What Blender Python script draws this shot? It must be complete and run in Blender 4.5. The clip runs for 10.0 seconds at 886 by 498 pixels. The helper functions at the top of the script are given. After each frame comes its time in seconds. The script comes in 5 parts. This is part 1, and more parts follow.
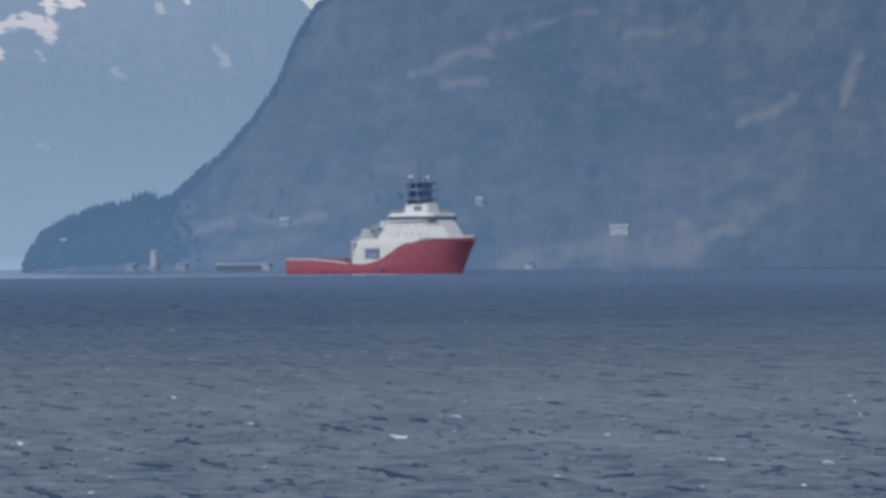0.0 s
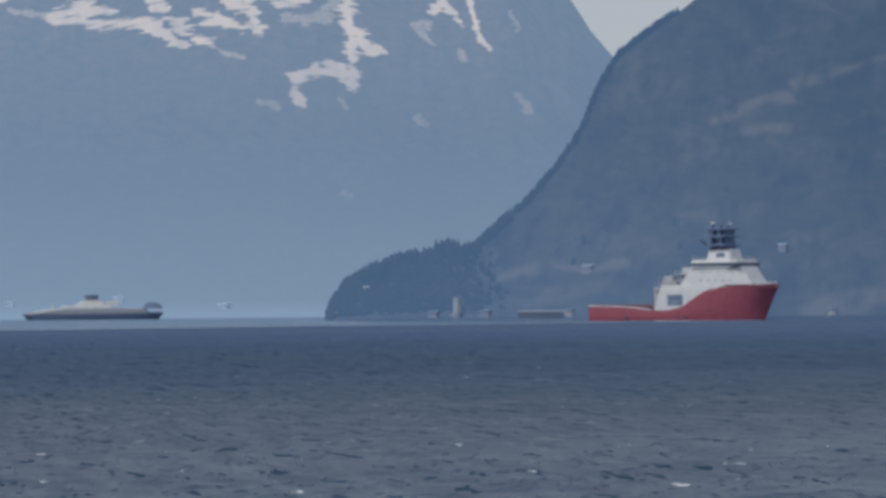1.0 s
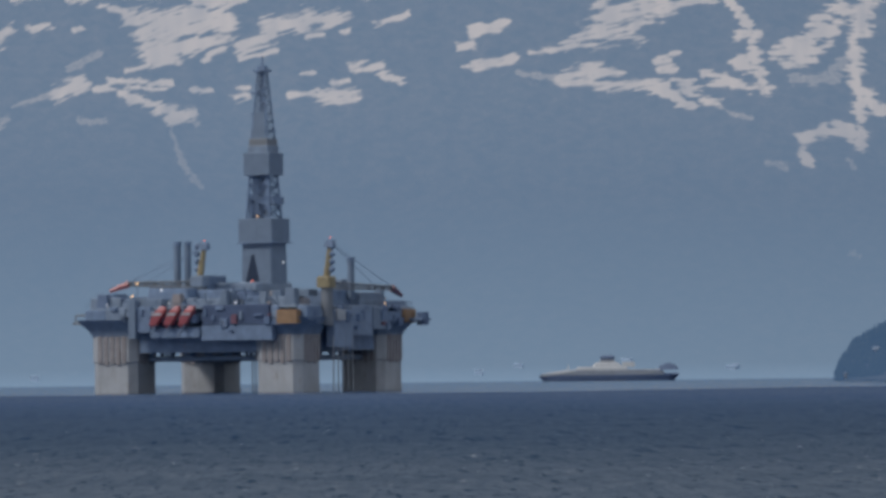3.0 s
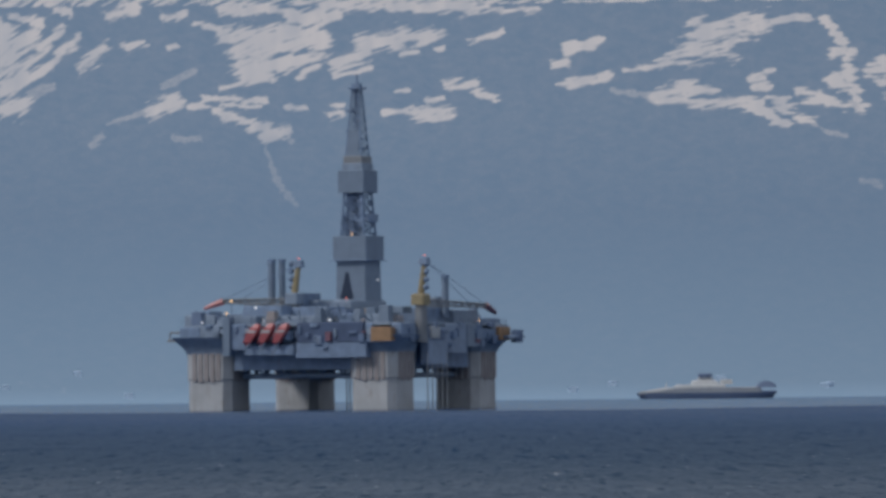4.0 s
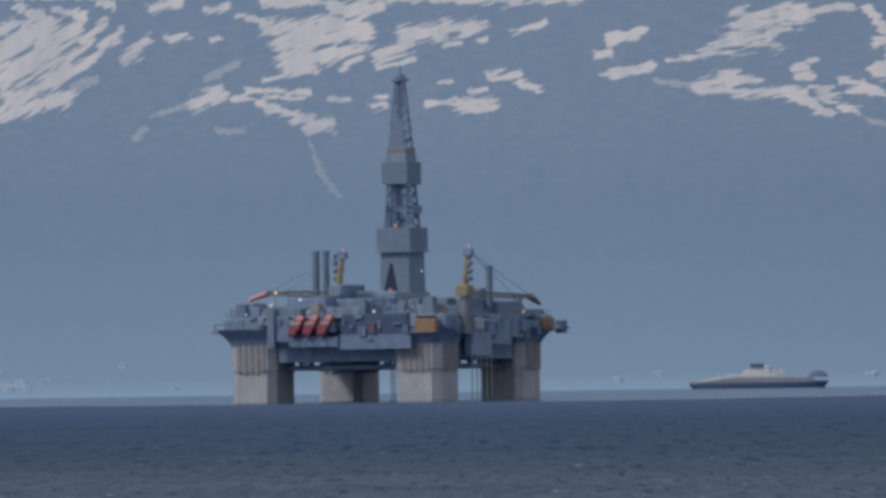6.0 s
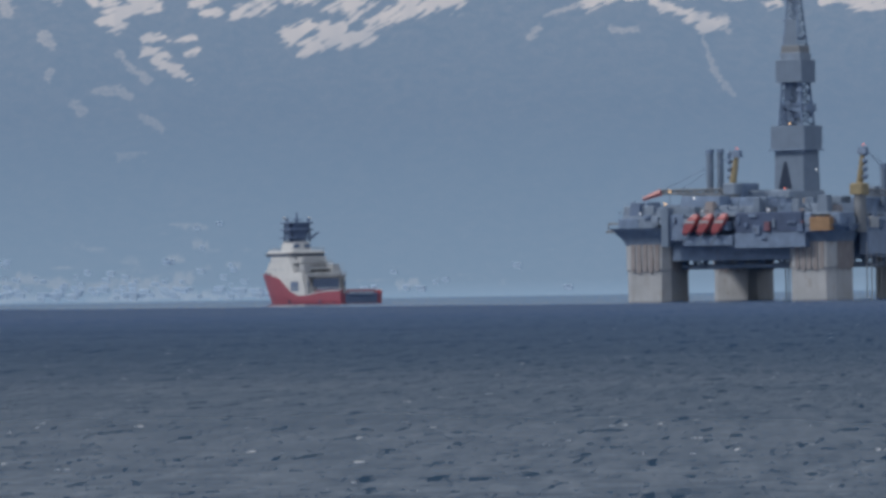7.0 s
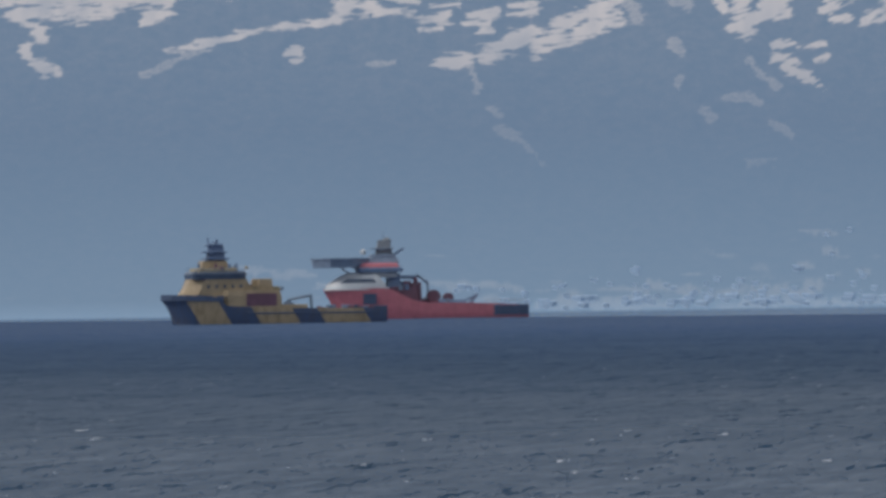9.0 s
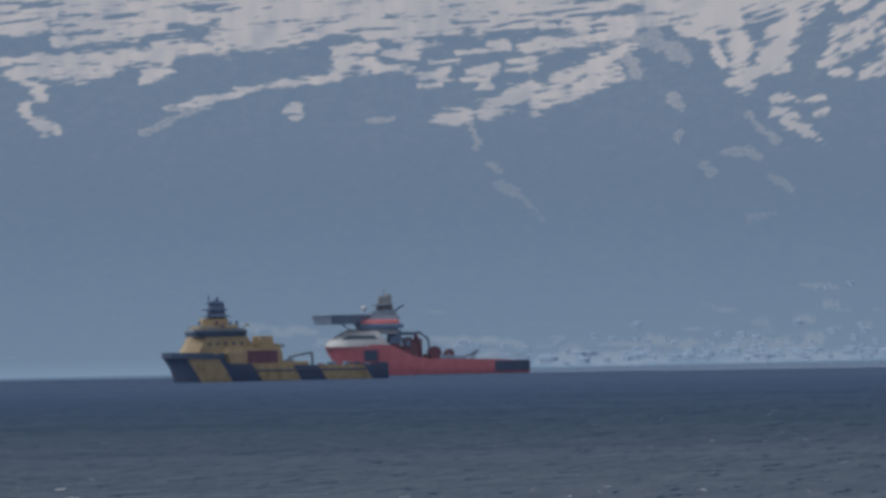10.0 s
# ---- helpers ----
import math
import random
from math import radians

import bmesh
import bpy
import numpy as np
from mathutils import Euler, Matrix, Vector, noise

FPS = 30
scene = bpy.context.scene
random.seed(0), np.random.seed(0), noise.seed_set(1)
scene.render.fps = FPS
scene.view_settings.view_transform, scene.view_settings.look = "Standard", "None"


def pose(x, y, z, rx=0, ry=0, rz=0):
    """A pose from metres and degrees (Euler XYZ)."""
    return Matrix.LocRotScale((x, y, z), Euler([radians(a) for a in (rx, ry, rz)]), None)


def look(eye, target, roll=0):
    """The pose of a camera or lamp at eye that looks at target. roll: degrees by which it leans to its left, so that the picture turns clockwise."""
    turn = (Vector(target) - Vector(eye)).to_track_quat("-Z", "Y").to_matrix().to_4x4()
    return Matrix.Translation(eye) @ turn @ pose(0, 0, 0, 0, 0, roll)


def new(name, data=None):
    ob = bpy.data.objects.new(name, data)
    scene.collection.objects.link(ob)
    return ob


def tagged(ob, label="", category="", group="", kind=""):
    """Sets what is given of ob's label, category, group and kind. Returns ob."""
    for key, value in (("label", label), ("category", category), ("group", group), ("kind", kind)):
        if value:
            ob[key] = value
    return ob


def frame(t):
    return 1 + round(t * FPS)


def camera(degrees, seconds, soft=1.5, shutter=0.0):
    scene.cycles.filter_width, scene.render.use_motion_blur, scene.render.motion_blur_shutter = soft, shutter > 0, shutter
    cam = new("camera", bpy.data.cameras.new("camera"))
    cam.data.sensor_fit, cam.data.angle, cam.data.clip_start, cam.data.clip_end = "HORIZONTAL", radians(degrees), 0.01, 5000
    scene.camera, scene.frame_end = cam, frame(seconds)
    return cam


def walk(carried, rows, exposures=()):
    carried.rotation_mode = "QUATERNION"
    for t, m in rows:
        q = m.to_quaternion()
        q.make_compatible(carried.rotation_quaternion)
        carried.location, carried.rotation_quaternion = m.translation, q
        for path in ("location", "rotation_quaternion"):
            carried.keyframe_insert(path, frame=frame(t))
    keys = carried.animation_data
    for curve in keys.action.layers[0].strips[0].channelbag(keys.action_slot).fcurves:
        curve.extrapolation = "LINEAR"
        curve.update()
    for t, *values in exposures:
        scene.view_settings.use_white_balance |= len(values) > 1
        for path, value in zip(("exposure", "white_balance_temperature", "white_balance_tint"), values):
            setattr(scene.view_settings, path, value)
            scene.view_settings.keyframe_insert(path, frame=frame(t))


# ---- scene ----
cam = camera(8.3, 10.0, soft=3.6)
EYE_Z = 4.3
EYE = (0.0, 0.0, EYE_Z)


def aim(yaw, pitch, roll):
    """Heading, tilt and lean of the camera, in degrees, from its fixed stand on the shore."""
    return Matrix.Translation(EYE) @ pose(0, 0, 0, 0, 0, yaw) @ pose(0, 0, 0, 90 + pitch, 0, 0) @ pose(0, 0, 0, 0, 0, roll)


walk(cam, [
    (0.0, aim(-8.547, 0.106, -0.39)), (0.5, aim(-7.356, 0.348, -0.34)), (1.0, aim(-5.712, 0.567, -0.52)), (1.5, aim(-4.703, 0.695, -0.48)),
    (2.0, aim(-3.619, 0.892, -0.58)), (2.3, aim(-2.583, 0.919, -0.50)), (2.5, aim(-1.987, 0.937, -0.51)), (3.0, aim(-0.949, 1.188, -0.65)),
    (3.2, aim(-0.646, 1.330, -0.59)), (4.3, aim(-0.008, 1.363, -0.64)), (4.5, aim(0.007, 1.340, -0.68)), (5.0, aim(0.162, 1.299, -0.81)),
    (5.2, aim(0.201, 1.263, -0.83)), (6.3, aim(0.560, 1.290, -0.87)), (6.5, aim(1.582, 1.122, -0.88)), (6.6, aim(2.255, 0.880, -0.87)),
    (6.8, aim(3.381, 0.479, -0.88)), (6.9, aim(3.745, 0.410, -0.87)), (7.0, aim(4.059, 0.390, -0.91)), (7.2, aim(4.455, 0.345, -0.88)),
    (7.4, aim(5.328, 0.339, -0.93)), (7.5, aim(5.824, 0.436, -0.97)), (7.6, aim(6.336, 0.486, -0.93)), (7.7, aim(6.834, 0.525, -0.94)),
    (7.8, aim(7.257, 0.535, -0.94)), (8.0, aim(7.787, 0.518, -0.95)), (8.5, aim(9.148, 0.426, -0.86)), (9.0, aim(9.962, 0.541, -0.88)),
    (9.5, aim(9.986, 0.771, -1.09)), (10.0, aim(9.957, 1.067, -1.23)),
], exposures=[(0.0, 0.55), (0.5, 0.33), (1.0, 0.22), (1.5, 0.12), (2.0, 0.05), (2.5, 0.05), (3.0, -0.08), (4.5, -0.05), (6.5, -0.01), (7.0, 0.13), (7.5, 0.11), (8.0, -0.02), (9.0, 0.03), (9.5, 0.0), (10.0, -0.12)])

# ---- light ----
world = bpy.data.worlds.new("sky")
scene.world = world
world.use_nodes = True
SUN_EL, SUN_AZ = 42.0, 247.0      # degrees; azimuth clockwise from +y
wn = world.node_tree.nodes
sky = wn.new("ShaderNodeTexSky")
sky.sky_type, sky.sun_disc = "NISHITA", False
sky.sun_elevation, sky.sun_rotation = radians(SUN_EL), radians(SUN_AZ)
sky.air_density, sky.dust_density, sky.ozone_density = 1.0, 0.6, 2.5
cloud = wn.new("ShaderNodeMix")          # thin even overcast over the clear sky
cloud.data_type = "RGBA"
cloud.inputs[0].default_value = 0.92
cloud.inputs[7].default_value = (3.55, 3.88, 4.4, 1)
wn["Background"].inputs["Strength"].default_value = 0.1
world.node_tree.links.new(sky.outputs["Color"], cloud.inputs[6])
world.node_tree.links.new(cloud.outputs[2], wn["Background"].inputs["Color"])
sun = new("sun", bpy.data.lights.new("sun", "SUN"))
sun.data.energy, sun.data.angle, sun.data.color = 1.35, radians(14), (1.0, 0.96, 0.91)
SUN_DIR = Vector((math.sin(radians(SUN_AZ)) * math.cos(radians(SUN_EL)), math.cos(radians(SUN_AZ)) * math.cos(radians(SUN_EL)), math.sin(radians(SUN_EL))))
sun.matrix_basis = look(tuple(SUN_DIR * 300), (0, 0, 0))

# ---- bearings from the camera, about one pixel each: arc units of which UNIT make a radian ----
UNIT = 10804.0


def spot(p, e, d):
    """Place at bearing p (to the right) and rise e above eye level, d metres off."""
    a = p / UNIT
    return (d * math.sin(a), d * math.cos(a), EYE_Z + d * e / UNIT)


def on_sea(p, d):
    x, y, _ = spot(p, 0, d)
    return x, y


# ---- numeric noise ----
def vnoise(x, y, seed=0):
    xi, yi = np.floor(x).astype(np.int64), np.floor(y).astype(np.int64)
    fx, fy = x - xi, y - yi
    fx, fy = fx * fx * (3 - 2 * fx), fy * fy * (3 - 2 * fy)

    def h(i, j):
        n = (i * 374761393 + j * 668265263 + seed * 1442695041) & 0x7FFFFFFF
        n = ((n ^ (n >> 13)) * 1274126177) & 0x7FFFFFFF
        n = n ^ (n >> 16)
        return (n & 0xFFFF) / 65535.0
    return (h(xi, yi) * (1 - fx) + h(xi + 1, yi) * fx) * (1 - fy) + (h(xi, yi + 1) * (1 - fx) + h(xi + 1, yi + 1) * fx) * fy


def fbm(x, y, octaves=4, seed=0):
    total, amp = 0.0, 0.5
    for k in range(octaves):
        total = total + amp * vnoise(x * 2 ** k, y * 2 ** k, seed + k)
        amp *= 0.5
    return total / (1 - 0.5 ** octaves)


# ---- materials ----
def nodes_of(name):
    m = bpy.data.materials.new(name)
    m.use_nodes = True
    nt = m.node_tree
    return m, nt.nodes, nt.links, nt.nodes["Principled BSDF"]


def noise_node(n, l, scale, detail=4.0, rough=0.6, stretch=(1, 1, 1)):
    co = n.new("ShaderNodeTexCoord")
    mp = n.new("ShaderNodeMapping")
    mp.inputs["Scale"].default_value = stretch
    t = n.new("ShaderNodeTexNoise")
    t.inputs["Scale"].default_value, t.inputs["Detail"].default_value, t.inputs["Roughness"].default_value = scale, detail, rough
    l.new(co.outputs["Object"], mp.inputs["Vector"])
    l.new(mp.outputs["Vector"], t.inputs["Vector"])
    return t.outputs["Fac"]


def ramp(n, l, fac, stops, constant=False):
    r = n.new("ShaderNodeValToRGB")
    r.color_ramp.interpolation = "CONSTANT" if constant else "LINEAR"
    el = r.color_ramp.elements
    while len(el) < len(stops):
        el.new(0.5)
    for k, (pos, col) in zip(el, stops):
        k.position, k.color = pos, (*col, 1)
    l.new(fac, r.inputs["Fac"])
    return r.outputs["Color"]


def mixc(n, l, fac, a, b, mode="MIX"):
    m = n.new("ShaderNodeMix")
    m.data_type, m.blend_type = "RGBA", mode
    for key, v in ((0, fac), (6, a), (7, b)):
        if isinstance(v, (int, float)):
            m.inputs[key].default_value = v
        elif isinstance(v, tuple):
            m.inputs[key].default_value = (*v, 1)
        else:
            l.new(v, m.inputs[key])
    return m.outputs[2]


def paint(name, color, rough=0.5, wear=0.35, rust=0.0, metal=0.0, scale=0.35):
    """Weathered marine paint: broad fading, streaks that run down, a fine grain and a little rust."""
    m, n, l, b = nodes_of(name)
    dark = tuple(c * (1 - wear) for c in color)
    col = mixc(n, l, ramp(n, l, noise_node(n, l, scale, 5), [(0.3, (0, 0, 0)), (0.7, (1, 1, 1))]), color, dark)
    # streaks and rust are kept light, with distance haze in their tone
    streak = ramp(n, l, noise_node(n, l, 1.0, 4, 0.6, (0.9, 0.9, 0.09)), [(0.5, (0, 0, 0)), (0.75, (0.55, 0.55, 0.55))])
    col = mixc(n, l, streak, col, tuple(c * 0.72 for c in color))
    if rust:
        rs = ramp(n, l, noise_node(n, l, 0.8, 6, 0.7, (1, 1, 0.2)), [(0.62 - rust * 0.2, (0, 0, 0)), (0.78, (0.8, 0.8, 0.8))])
        col = mixc(n, l, rs, col, (0.22, 0.13, 0.09))
    l.new(col, b.inputs["Base Color"])
    b.inputs["Roughness"].default_value, b.inputs["Metallic"].default_value = rough, metal
    bp = n.new("ShaderNodeBump")
    bp.inputs["Strength"].default_value, bp.inputs["Distance"].default_value = 0.25, 0.1
    l.new(noise_node(n, l, 1.5, 3), bp.inputs["Height"])
    l.new(bp.outputs["Normal"], b.inputs["Normal"])
    return m


def glow(name, color, strength):
    m, n, l, b = nodes_of(name)
    b.inputs["Base Color"].default_value = (*color, 1)
    b.inputs["Emission Color"].default_value = (*color, 1)
    b.inputs["Emission Strength"].default_value = strength
    return m


# dark and red paints are lifted and blued: haze put into the colour
RED = paint("red_hull_paint", (0.42, 0.11, 0.155), 0.45, 0.2)
RED_BRIGHT = paint("bright_red_paint", (0.70, 0.225, 0.265), 0.45, 0.18)
MAROON = paint("dark_red_paint", (0.23, 0.115, 0.16), 0.5, 0.3)
WHITE = paint("white_paint", (0.72, 0.73, 0.74), 0.45, 0.12)
OFFWHITE = paint("greyed_white_paint", (0.52, 0.54, 0.57), 0.5, 0.2)
NAVY = paint("hazed_dark_blue_paint", (0.16, 0.23, 0.37), 0.5, 0.2)
BLACKBLUE = paint("hazed_black_paint", (0.085, 0.125, 0.215), 0.5, 0.25)
PANEL_BLUE = paint("dark_blue_deck_panel", (0.095, 0.14, 0.25), 0.75, 0.3)
GLASS = paint("hazed_dark_glass", (0.12, 0.155, 0.22), 0.15, 0.2)
FERRY_WHITE = paint("hazed_ferry_white", (0.66, 0.67, 0.68), 0.45, 0.08)
FERRY_BLUE = paint("hazed_ferry_blue", (0.22, 0.29, 0.44), 0.5, 0.12)
YELLOW = paint("yellow_paint", (0.56, 0.42, 0.26), 0.5, 0.25, 0.15)
CRANE_YELLOW = paint("crane_yellow_paint", (0.40, 0.33, 0.20), 0.55, 0.3, 0.25)
ORANGE = paint("orange_container_paint", (0.42, 0.26, 0.15), 0.55, 0.3, 0.2)
LIFERED = paint("red_lifeboat_gelcoat", (0.52, 0.14, 0.155), 0.4, 0.2)
STEEL = paint("grey_steel_paint", (0.285, 0.365, 0.485), 0.55, 0.3, 0.1)
CLAD = paint("grey_cladding", (0.205, 0.275, 0.38), 0.6, 0.15)
CLAD_WARM = paint("warm_grey_cladding", (0.265, 0.285, 0.315), 0.6, 0.2)
DARKSTEEL = paint("hazed_dark_steel", (0.24, 0.335, 0.50), 0.55, 0.35, 0.1)
# paler blue-grey that brightens wall modules lying in shade
SHADE_LIFT = paint("shade_lifting_pale_blue", (0.31, 0.40, 0.55), 0.6, 0.25, 0.1)
# near-black that stands in for the shade inside the pipe door
DOOR_SHADE = paint("painted_door_shade", (0.035, 0.055, 0.10), 0.9, 0.2)
DECKGREEN = paint("deck_coating", (0.08, 0.10, 0.10), 0.7, 0.3, 0.1)
COLUMN = paint("weathered_column_paint", (0.53, 0.55, 0.58), 0.65, 0.25, 0.3, scale=0.15)
COLUMN_BAND = paint("brown_fender_strip", (0.38, 0.35, 0.36), 0.7, 0.3, 0.3)
LAMP = glow("warm_work_light", (1.0, 0.62, 0.3), 1.1)
LAMP_RED = glow("red_warning_light", (1.0, 0.25, 0.18), 0.55)
LAMP_WHITE = glow("white_work_light", (0.95, 0.97, 1.0), 0.36)
# headland buildings, blued so that their colour carries the haze
HILL_WALL = paint("hazed_white_timber", (0.40, 0.455, 0.535), 0.7, 0.1)
HILL_GREY = paint("hazed_grey_timber", (0.27, 0.34, 0.46), 0.7, 0.1)
HILL_ROOF = paint("hazed_slate_roof", (0.15, 0.21, 0.32), 0.7, 0.1)
# village walls and roofs: distance haze put into the base colour as blue
HAZE_WALL = paint("hazed_village_wall", (0.48, 0.62, 0.785), 0.7, 0.05)
HAZE_DARK = paint("hazed_village_grey", (0.46, 0.60, 0.77), 0.7, 0.05)
HAZE_ROOF = paint("hazed_village_roof", (0.46, 0.60, 0.77), 0.7, 0.05)


def striped_hull():
    """Broad slanting black bands on yellow, painted along the hull."""
    m, n, l, b = nodes_of("yellow_and_black_striped_paint")
    co = n.new("ShaderNodeTexCoord")
    sp = n.new("ShaderNodeSeparateXYZ")
    l.new(co.outputs["Object"], sp.inputs["Vector"])
    k = n.new("ShaderNodeMath")
    k.operation = "MULTIPLY_ADD"
    k.inputs[1].default_value = -0.6
    l.new(sp.outputs["Z"], k.inputs[0])
    l.new(sp.outputs["X"], k.inputs[2])
    mr = n.new("ShaderNodeMapRange")
    mr.inputs["From Min"].default_value, mr.inputs["From Max"].default_value = -36, 36
    l.new(k.outputs[0], mr.inputs["Value"])
    # yellow and black both paled for distance haze
    Y, K = (0.55, 0.41, 0.25), (0.085, 0.125, 0.22)
    col = ramp(n, l, mr.outputs["Result"], [(0.0, K), (0.095, Y), (0.29, K), (0.401, Y), (0.567, K), (0.692, Y), (0.824, K)], True)
    col = mixc(n, l, ramp(n, l, noise_node(n, l, 0.6, 6, 0.65, (1, 1, 0.3)), [(0.45, (0, 0, 0)), (0.75, (0.55, 0.55, 0.55))]), col, (0.13, 0.085, 0.04))
    l.new(col, b.inputs["Base Color"])
    b.inputs["Roughness"].default_value = 0.5
    return m


STRIPES = striped_hull()


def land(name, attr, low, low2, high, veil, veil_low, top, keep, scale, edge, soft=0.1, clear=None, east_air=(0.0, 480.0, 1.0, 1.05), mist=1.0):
    """Land with distance haze painted in: dimmed ground colours, and blue emission for the air's light. clear: heights
    between which the painted haze thins.
    """
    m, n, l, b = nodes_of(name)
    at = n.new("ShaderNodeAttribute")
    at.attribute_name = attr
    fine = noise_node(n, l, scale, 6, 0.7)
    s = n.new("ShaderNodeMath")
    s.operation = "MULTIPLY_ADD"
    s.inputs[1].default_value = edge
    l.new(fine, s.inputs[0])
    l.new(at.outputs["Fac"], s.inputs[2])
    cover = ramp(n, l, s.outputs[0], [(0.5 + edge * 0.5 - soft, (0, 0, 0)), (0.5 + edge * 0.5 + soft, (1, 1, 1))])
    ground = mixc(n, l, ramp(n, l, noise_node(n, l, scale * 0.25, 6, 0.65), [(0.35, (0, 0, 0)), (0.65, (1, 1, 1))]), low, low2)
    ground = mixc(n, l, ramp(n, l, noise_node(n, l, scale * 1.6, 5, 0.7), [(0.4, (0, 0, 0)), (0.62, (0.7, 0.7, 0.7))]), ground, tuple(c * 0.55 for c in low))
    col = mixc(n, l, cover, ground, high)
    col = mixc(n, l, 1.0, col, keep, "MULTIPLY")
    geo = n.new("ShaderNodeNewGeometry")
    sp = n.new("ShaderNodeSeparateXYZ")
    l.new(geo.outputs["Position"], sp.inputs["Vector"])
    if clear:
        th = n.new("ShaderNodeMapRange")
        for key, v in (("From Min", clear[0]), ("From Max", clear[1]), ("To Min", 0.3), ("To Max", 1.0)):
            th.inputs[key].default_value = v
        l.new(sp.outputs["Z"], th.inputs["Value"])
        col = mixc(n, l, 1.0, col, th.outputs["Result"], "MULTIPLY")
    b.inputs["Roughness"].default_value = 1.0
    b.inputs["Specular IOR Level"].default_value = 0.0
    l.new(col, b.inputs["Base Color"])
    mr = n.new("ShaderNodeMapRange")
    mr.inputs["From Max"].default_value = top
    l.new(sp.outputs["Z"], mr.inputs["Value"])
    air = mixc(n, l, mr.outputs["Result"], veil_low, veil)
    # the painted haze also changes in strength from west to east
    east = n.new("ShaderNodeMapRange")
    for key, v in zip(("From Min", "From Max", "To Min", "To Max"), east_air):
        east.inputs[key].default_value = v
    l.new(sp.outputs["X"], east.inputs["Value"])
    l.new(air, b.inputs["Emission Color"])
    shore = n.new("ShaderNodeMapRange")          # painted mist: the emission grows towards the water
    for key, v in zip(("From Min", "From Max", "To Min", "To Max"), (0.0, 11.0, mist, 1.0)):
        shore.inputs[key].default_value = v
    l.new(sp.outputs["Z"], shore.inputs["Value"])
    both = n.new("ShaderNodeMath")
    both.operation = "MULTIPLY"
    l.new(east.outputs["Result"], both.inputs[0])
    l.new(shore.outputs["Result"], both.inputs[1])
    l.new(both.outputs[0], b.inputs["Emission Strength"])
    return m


# veil colours: haze that mountain and hill give off as emission
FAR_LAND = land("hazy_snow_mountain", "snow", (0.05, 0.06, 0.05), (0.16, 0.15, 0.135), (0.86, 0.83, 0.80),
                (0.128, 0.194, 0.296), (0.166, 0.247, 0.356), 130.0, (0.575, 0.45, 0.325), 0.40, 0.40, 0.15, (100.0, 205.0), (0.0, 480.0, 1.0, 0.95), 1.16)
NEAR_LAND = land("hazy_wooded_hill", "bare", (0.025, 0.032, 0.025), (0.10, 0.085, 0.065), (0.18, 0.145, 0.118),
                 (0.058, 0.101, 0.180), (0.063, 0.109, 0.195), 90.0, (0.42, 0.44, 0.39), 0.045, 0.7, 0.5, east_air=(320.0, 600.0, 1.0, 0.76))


# ---- mesh helpers ----
def part(name, bm, mat, parent, label=""):
    me = bpy.data.meshes.new(name)
    bmesh.ops.recalc_face_normals(bm, faces=bm.faces)
    bm.to_mesh(me)
    bm.free()
    me.materials.append(mat)
    if name in ("hull", "bow_house", "column_head"):
        me.polygons.foreach_set("use_smooth", np.full(len(me.polygons), True))
        me.set_sharp_from_angle(angle=radians(38))
    ob = new(name, me)
    ob.parent = parent
    return tagged(ob, label) if label else ob


def thing(name, x, y, z, turn, label, category, group=""):
    ob = new(name)
    ob.matrix_basis = pose(x, y, z, 0, 0, turn)
    return tagged(ob, label, category, group)


def loft(rings, caps=True, bm=None):
    bm = bm or bmesh.new()
    prev = None
    for ring in rings:
        cur = [bm.verts.new(v) for v in ring]
        if prev:
            for i in range(len(cur)):
                j = (i + 1) % len(cur)
                bm.faces.new((prev[i], prev[j], cur[j], cur[i]))
        elif caps:
            bm.faces.new(cur)
        prev = cur
    if caps:
        bm.faces.new(prev)
    return bm


def rect(cx, cy, z, sx, sy, c=0.0):
    """A level rectangle with cut corners."""
    a, b = sx / 2, sy / 2
    if not c:
        return [(cx - a, cy - b, z), (cx + a, cy - b, z), (cx + a, cy + b, z), (cx - a, cy + b, z)]
    return [(cx - a + c, cy - b, z), (cx + a - c, cy - b, z), (cx + a, cy - b + c, z), (cx + a, cy + b - c, z),
            (cx + a - c, cy + b, z), (cx - a + c, cy + b, z), (cx - a, cy + b - c, z), (cx - a, cy - b + c, z)]


def block(x0, x1, y0, y1, z0, z1, top=1.0, c=0.15, bm=None):
    """A box with cut edges, narrowed towards the top."""
    cx, cy, sx, sy = (x0 + x1) / 2, (y0 + y1) / 2, abs(x1 - x0), abs(y1 - y0)
    c = min(c, sx * 0.2, sy * 0.2)
    h = z1 - z0
    k = min(c, h * 0.3)
    return loft([rect(cx, cy, z0, sx, sy, c), rect(cx, cy, z1 - k, sx * (1 + (top - 1) * (1 - k / h)), sy * (1 + (top - 1) * (1 - k / h)), c),
                 rect(cx, cy, z1, sx * top - 2 * k, sy * top - 2 * k, c)], bm=bm)


def rod(p0, p1, r0, r1=None, sides=6, bm=None):
    bm = bm or bmesh.new()
    r1 = r0 if r1 is None else r1
    a, b = Vector(p0), Vector(p1)
    q = (b - a).to_track_quat("Z", "Y")
    rings = []
    for c, r in ((a, r0), (b, r1)):
        rings.append([tuple(c + q @ Vector((r * math.cos(t * math.tau / sides), r * math.sin(t * math.tau / sides), 0))) for t in range(sides)])
    return loft(rings, bm=bm)


def ball(c, r, squash=1.0, bm=None, sides=10, rows=6):
    rings = []
    for i in range(rows + 1):
        a = -math.pi / 2 + math.pi * (0.04 + 0.92 * i / rows)
        rings.append([(c[0] + r * math.cos(a) * math.cos(t * math.tau / sides), c[1] + r * math.cos(a) * math.sin(t * math.tau / sides), c[2] + r * squash * math.sin(a)) for t in range(sides)])
    return loft(rings, bm=bm)


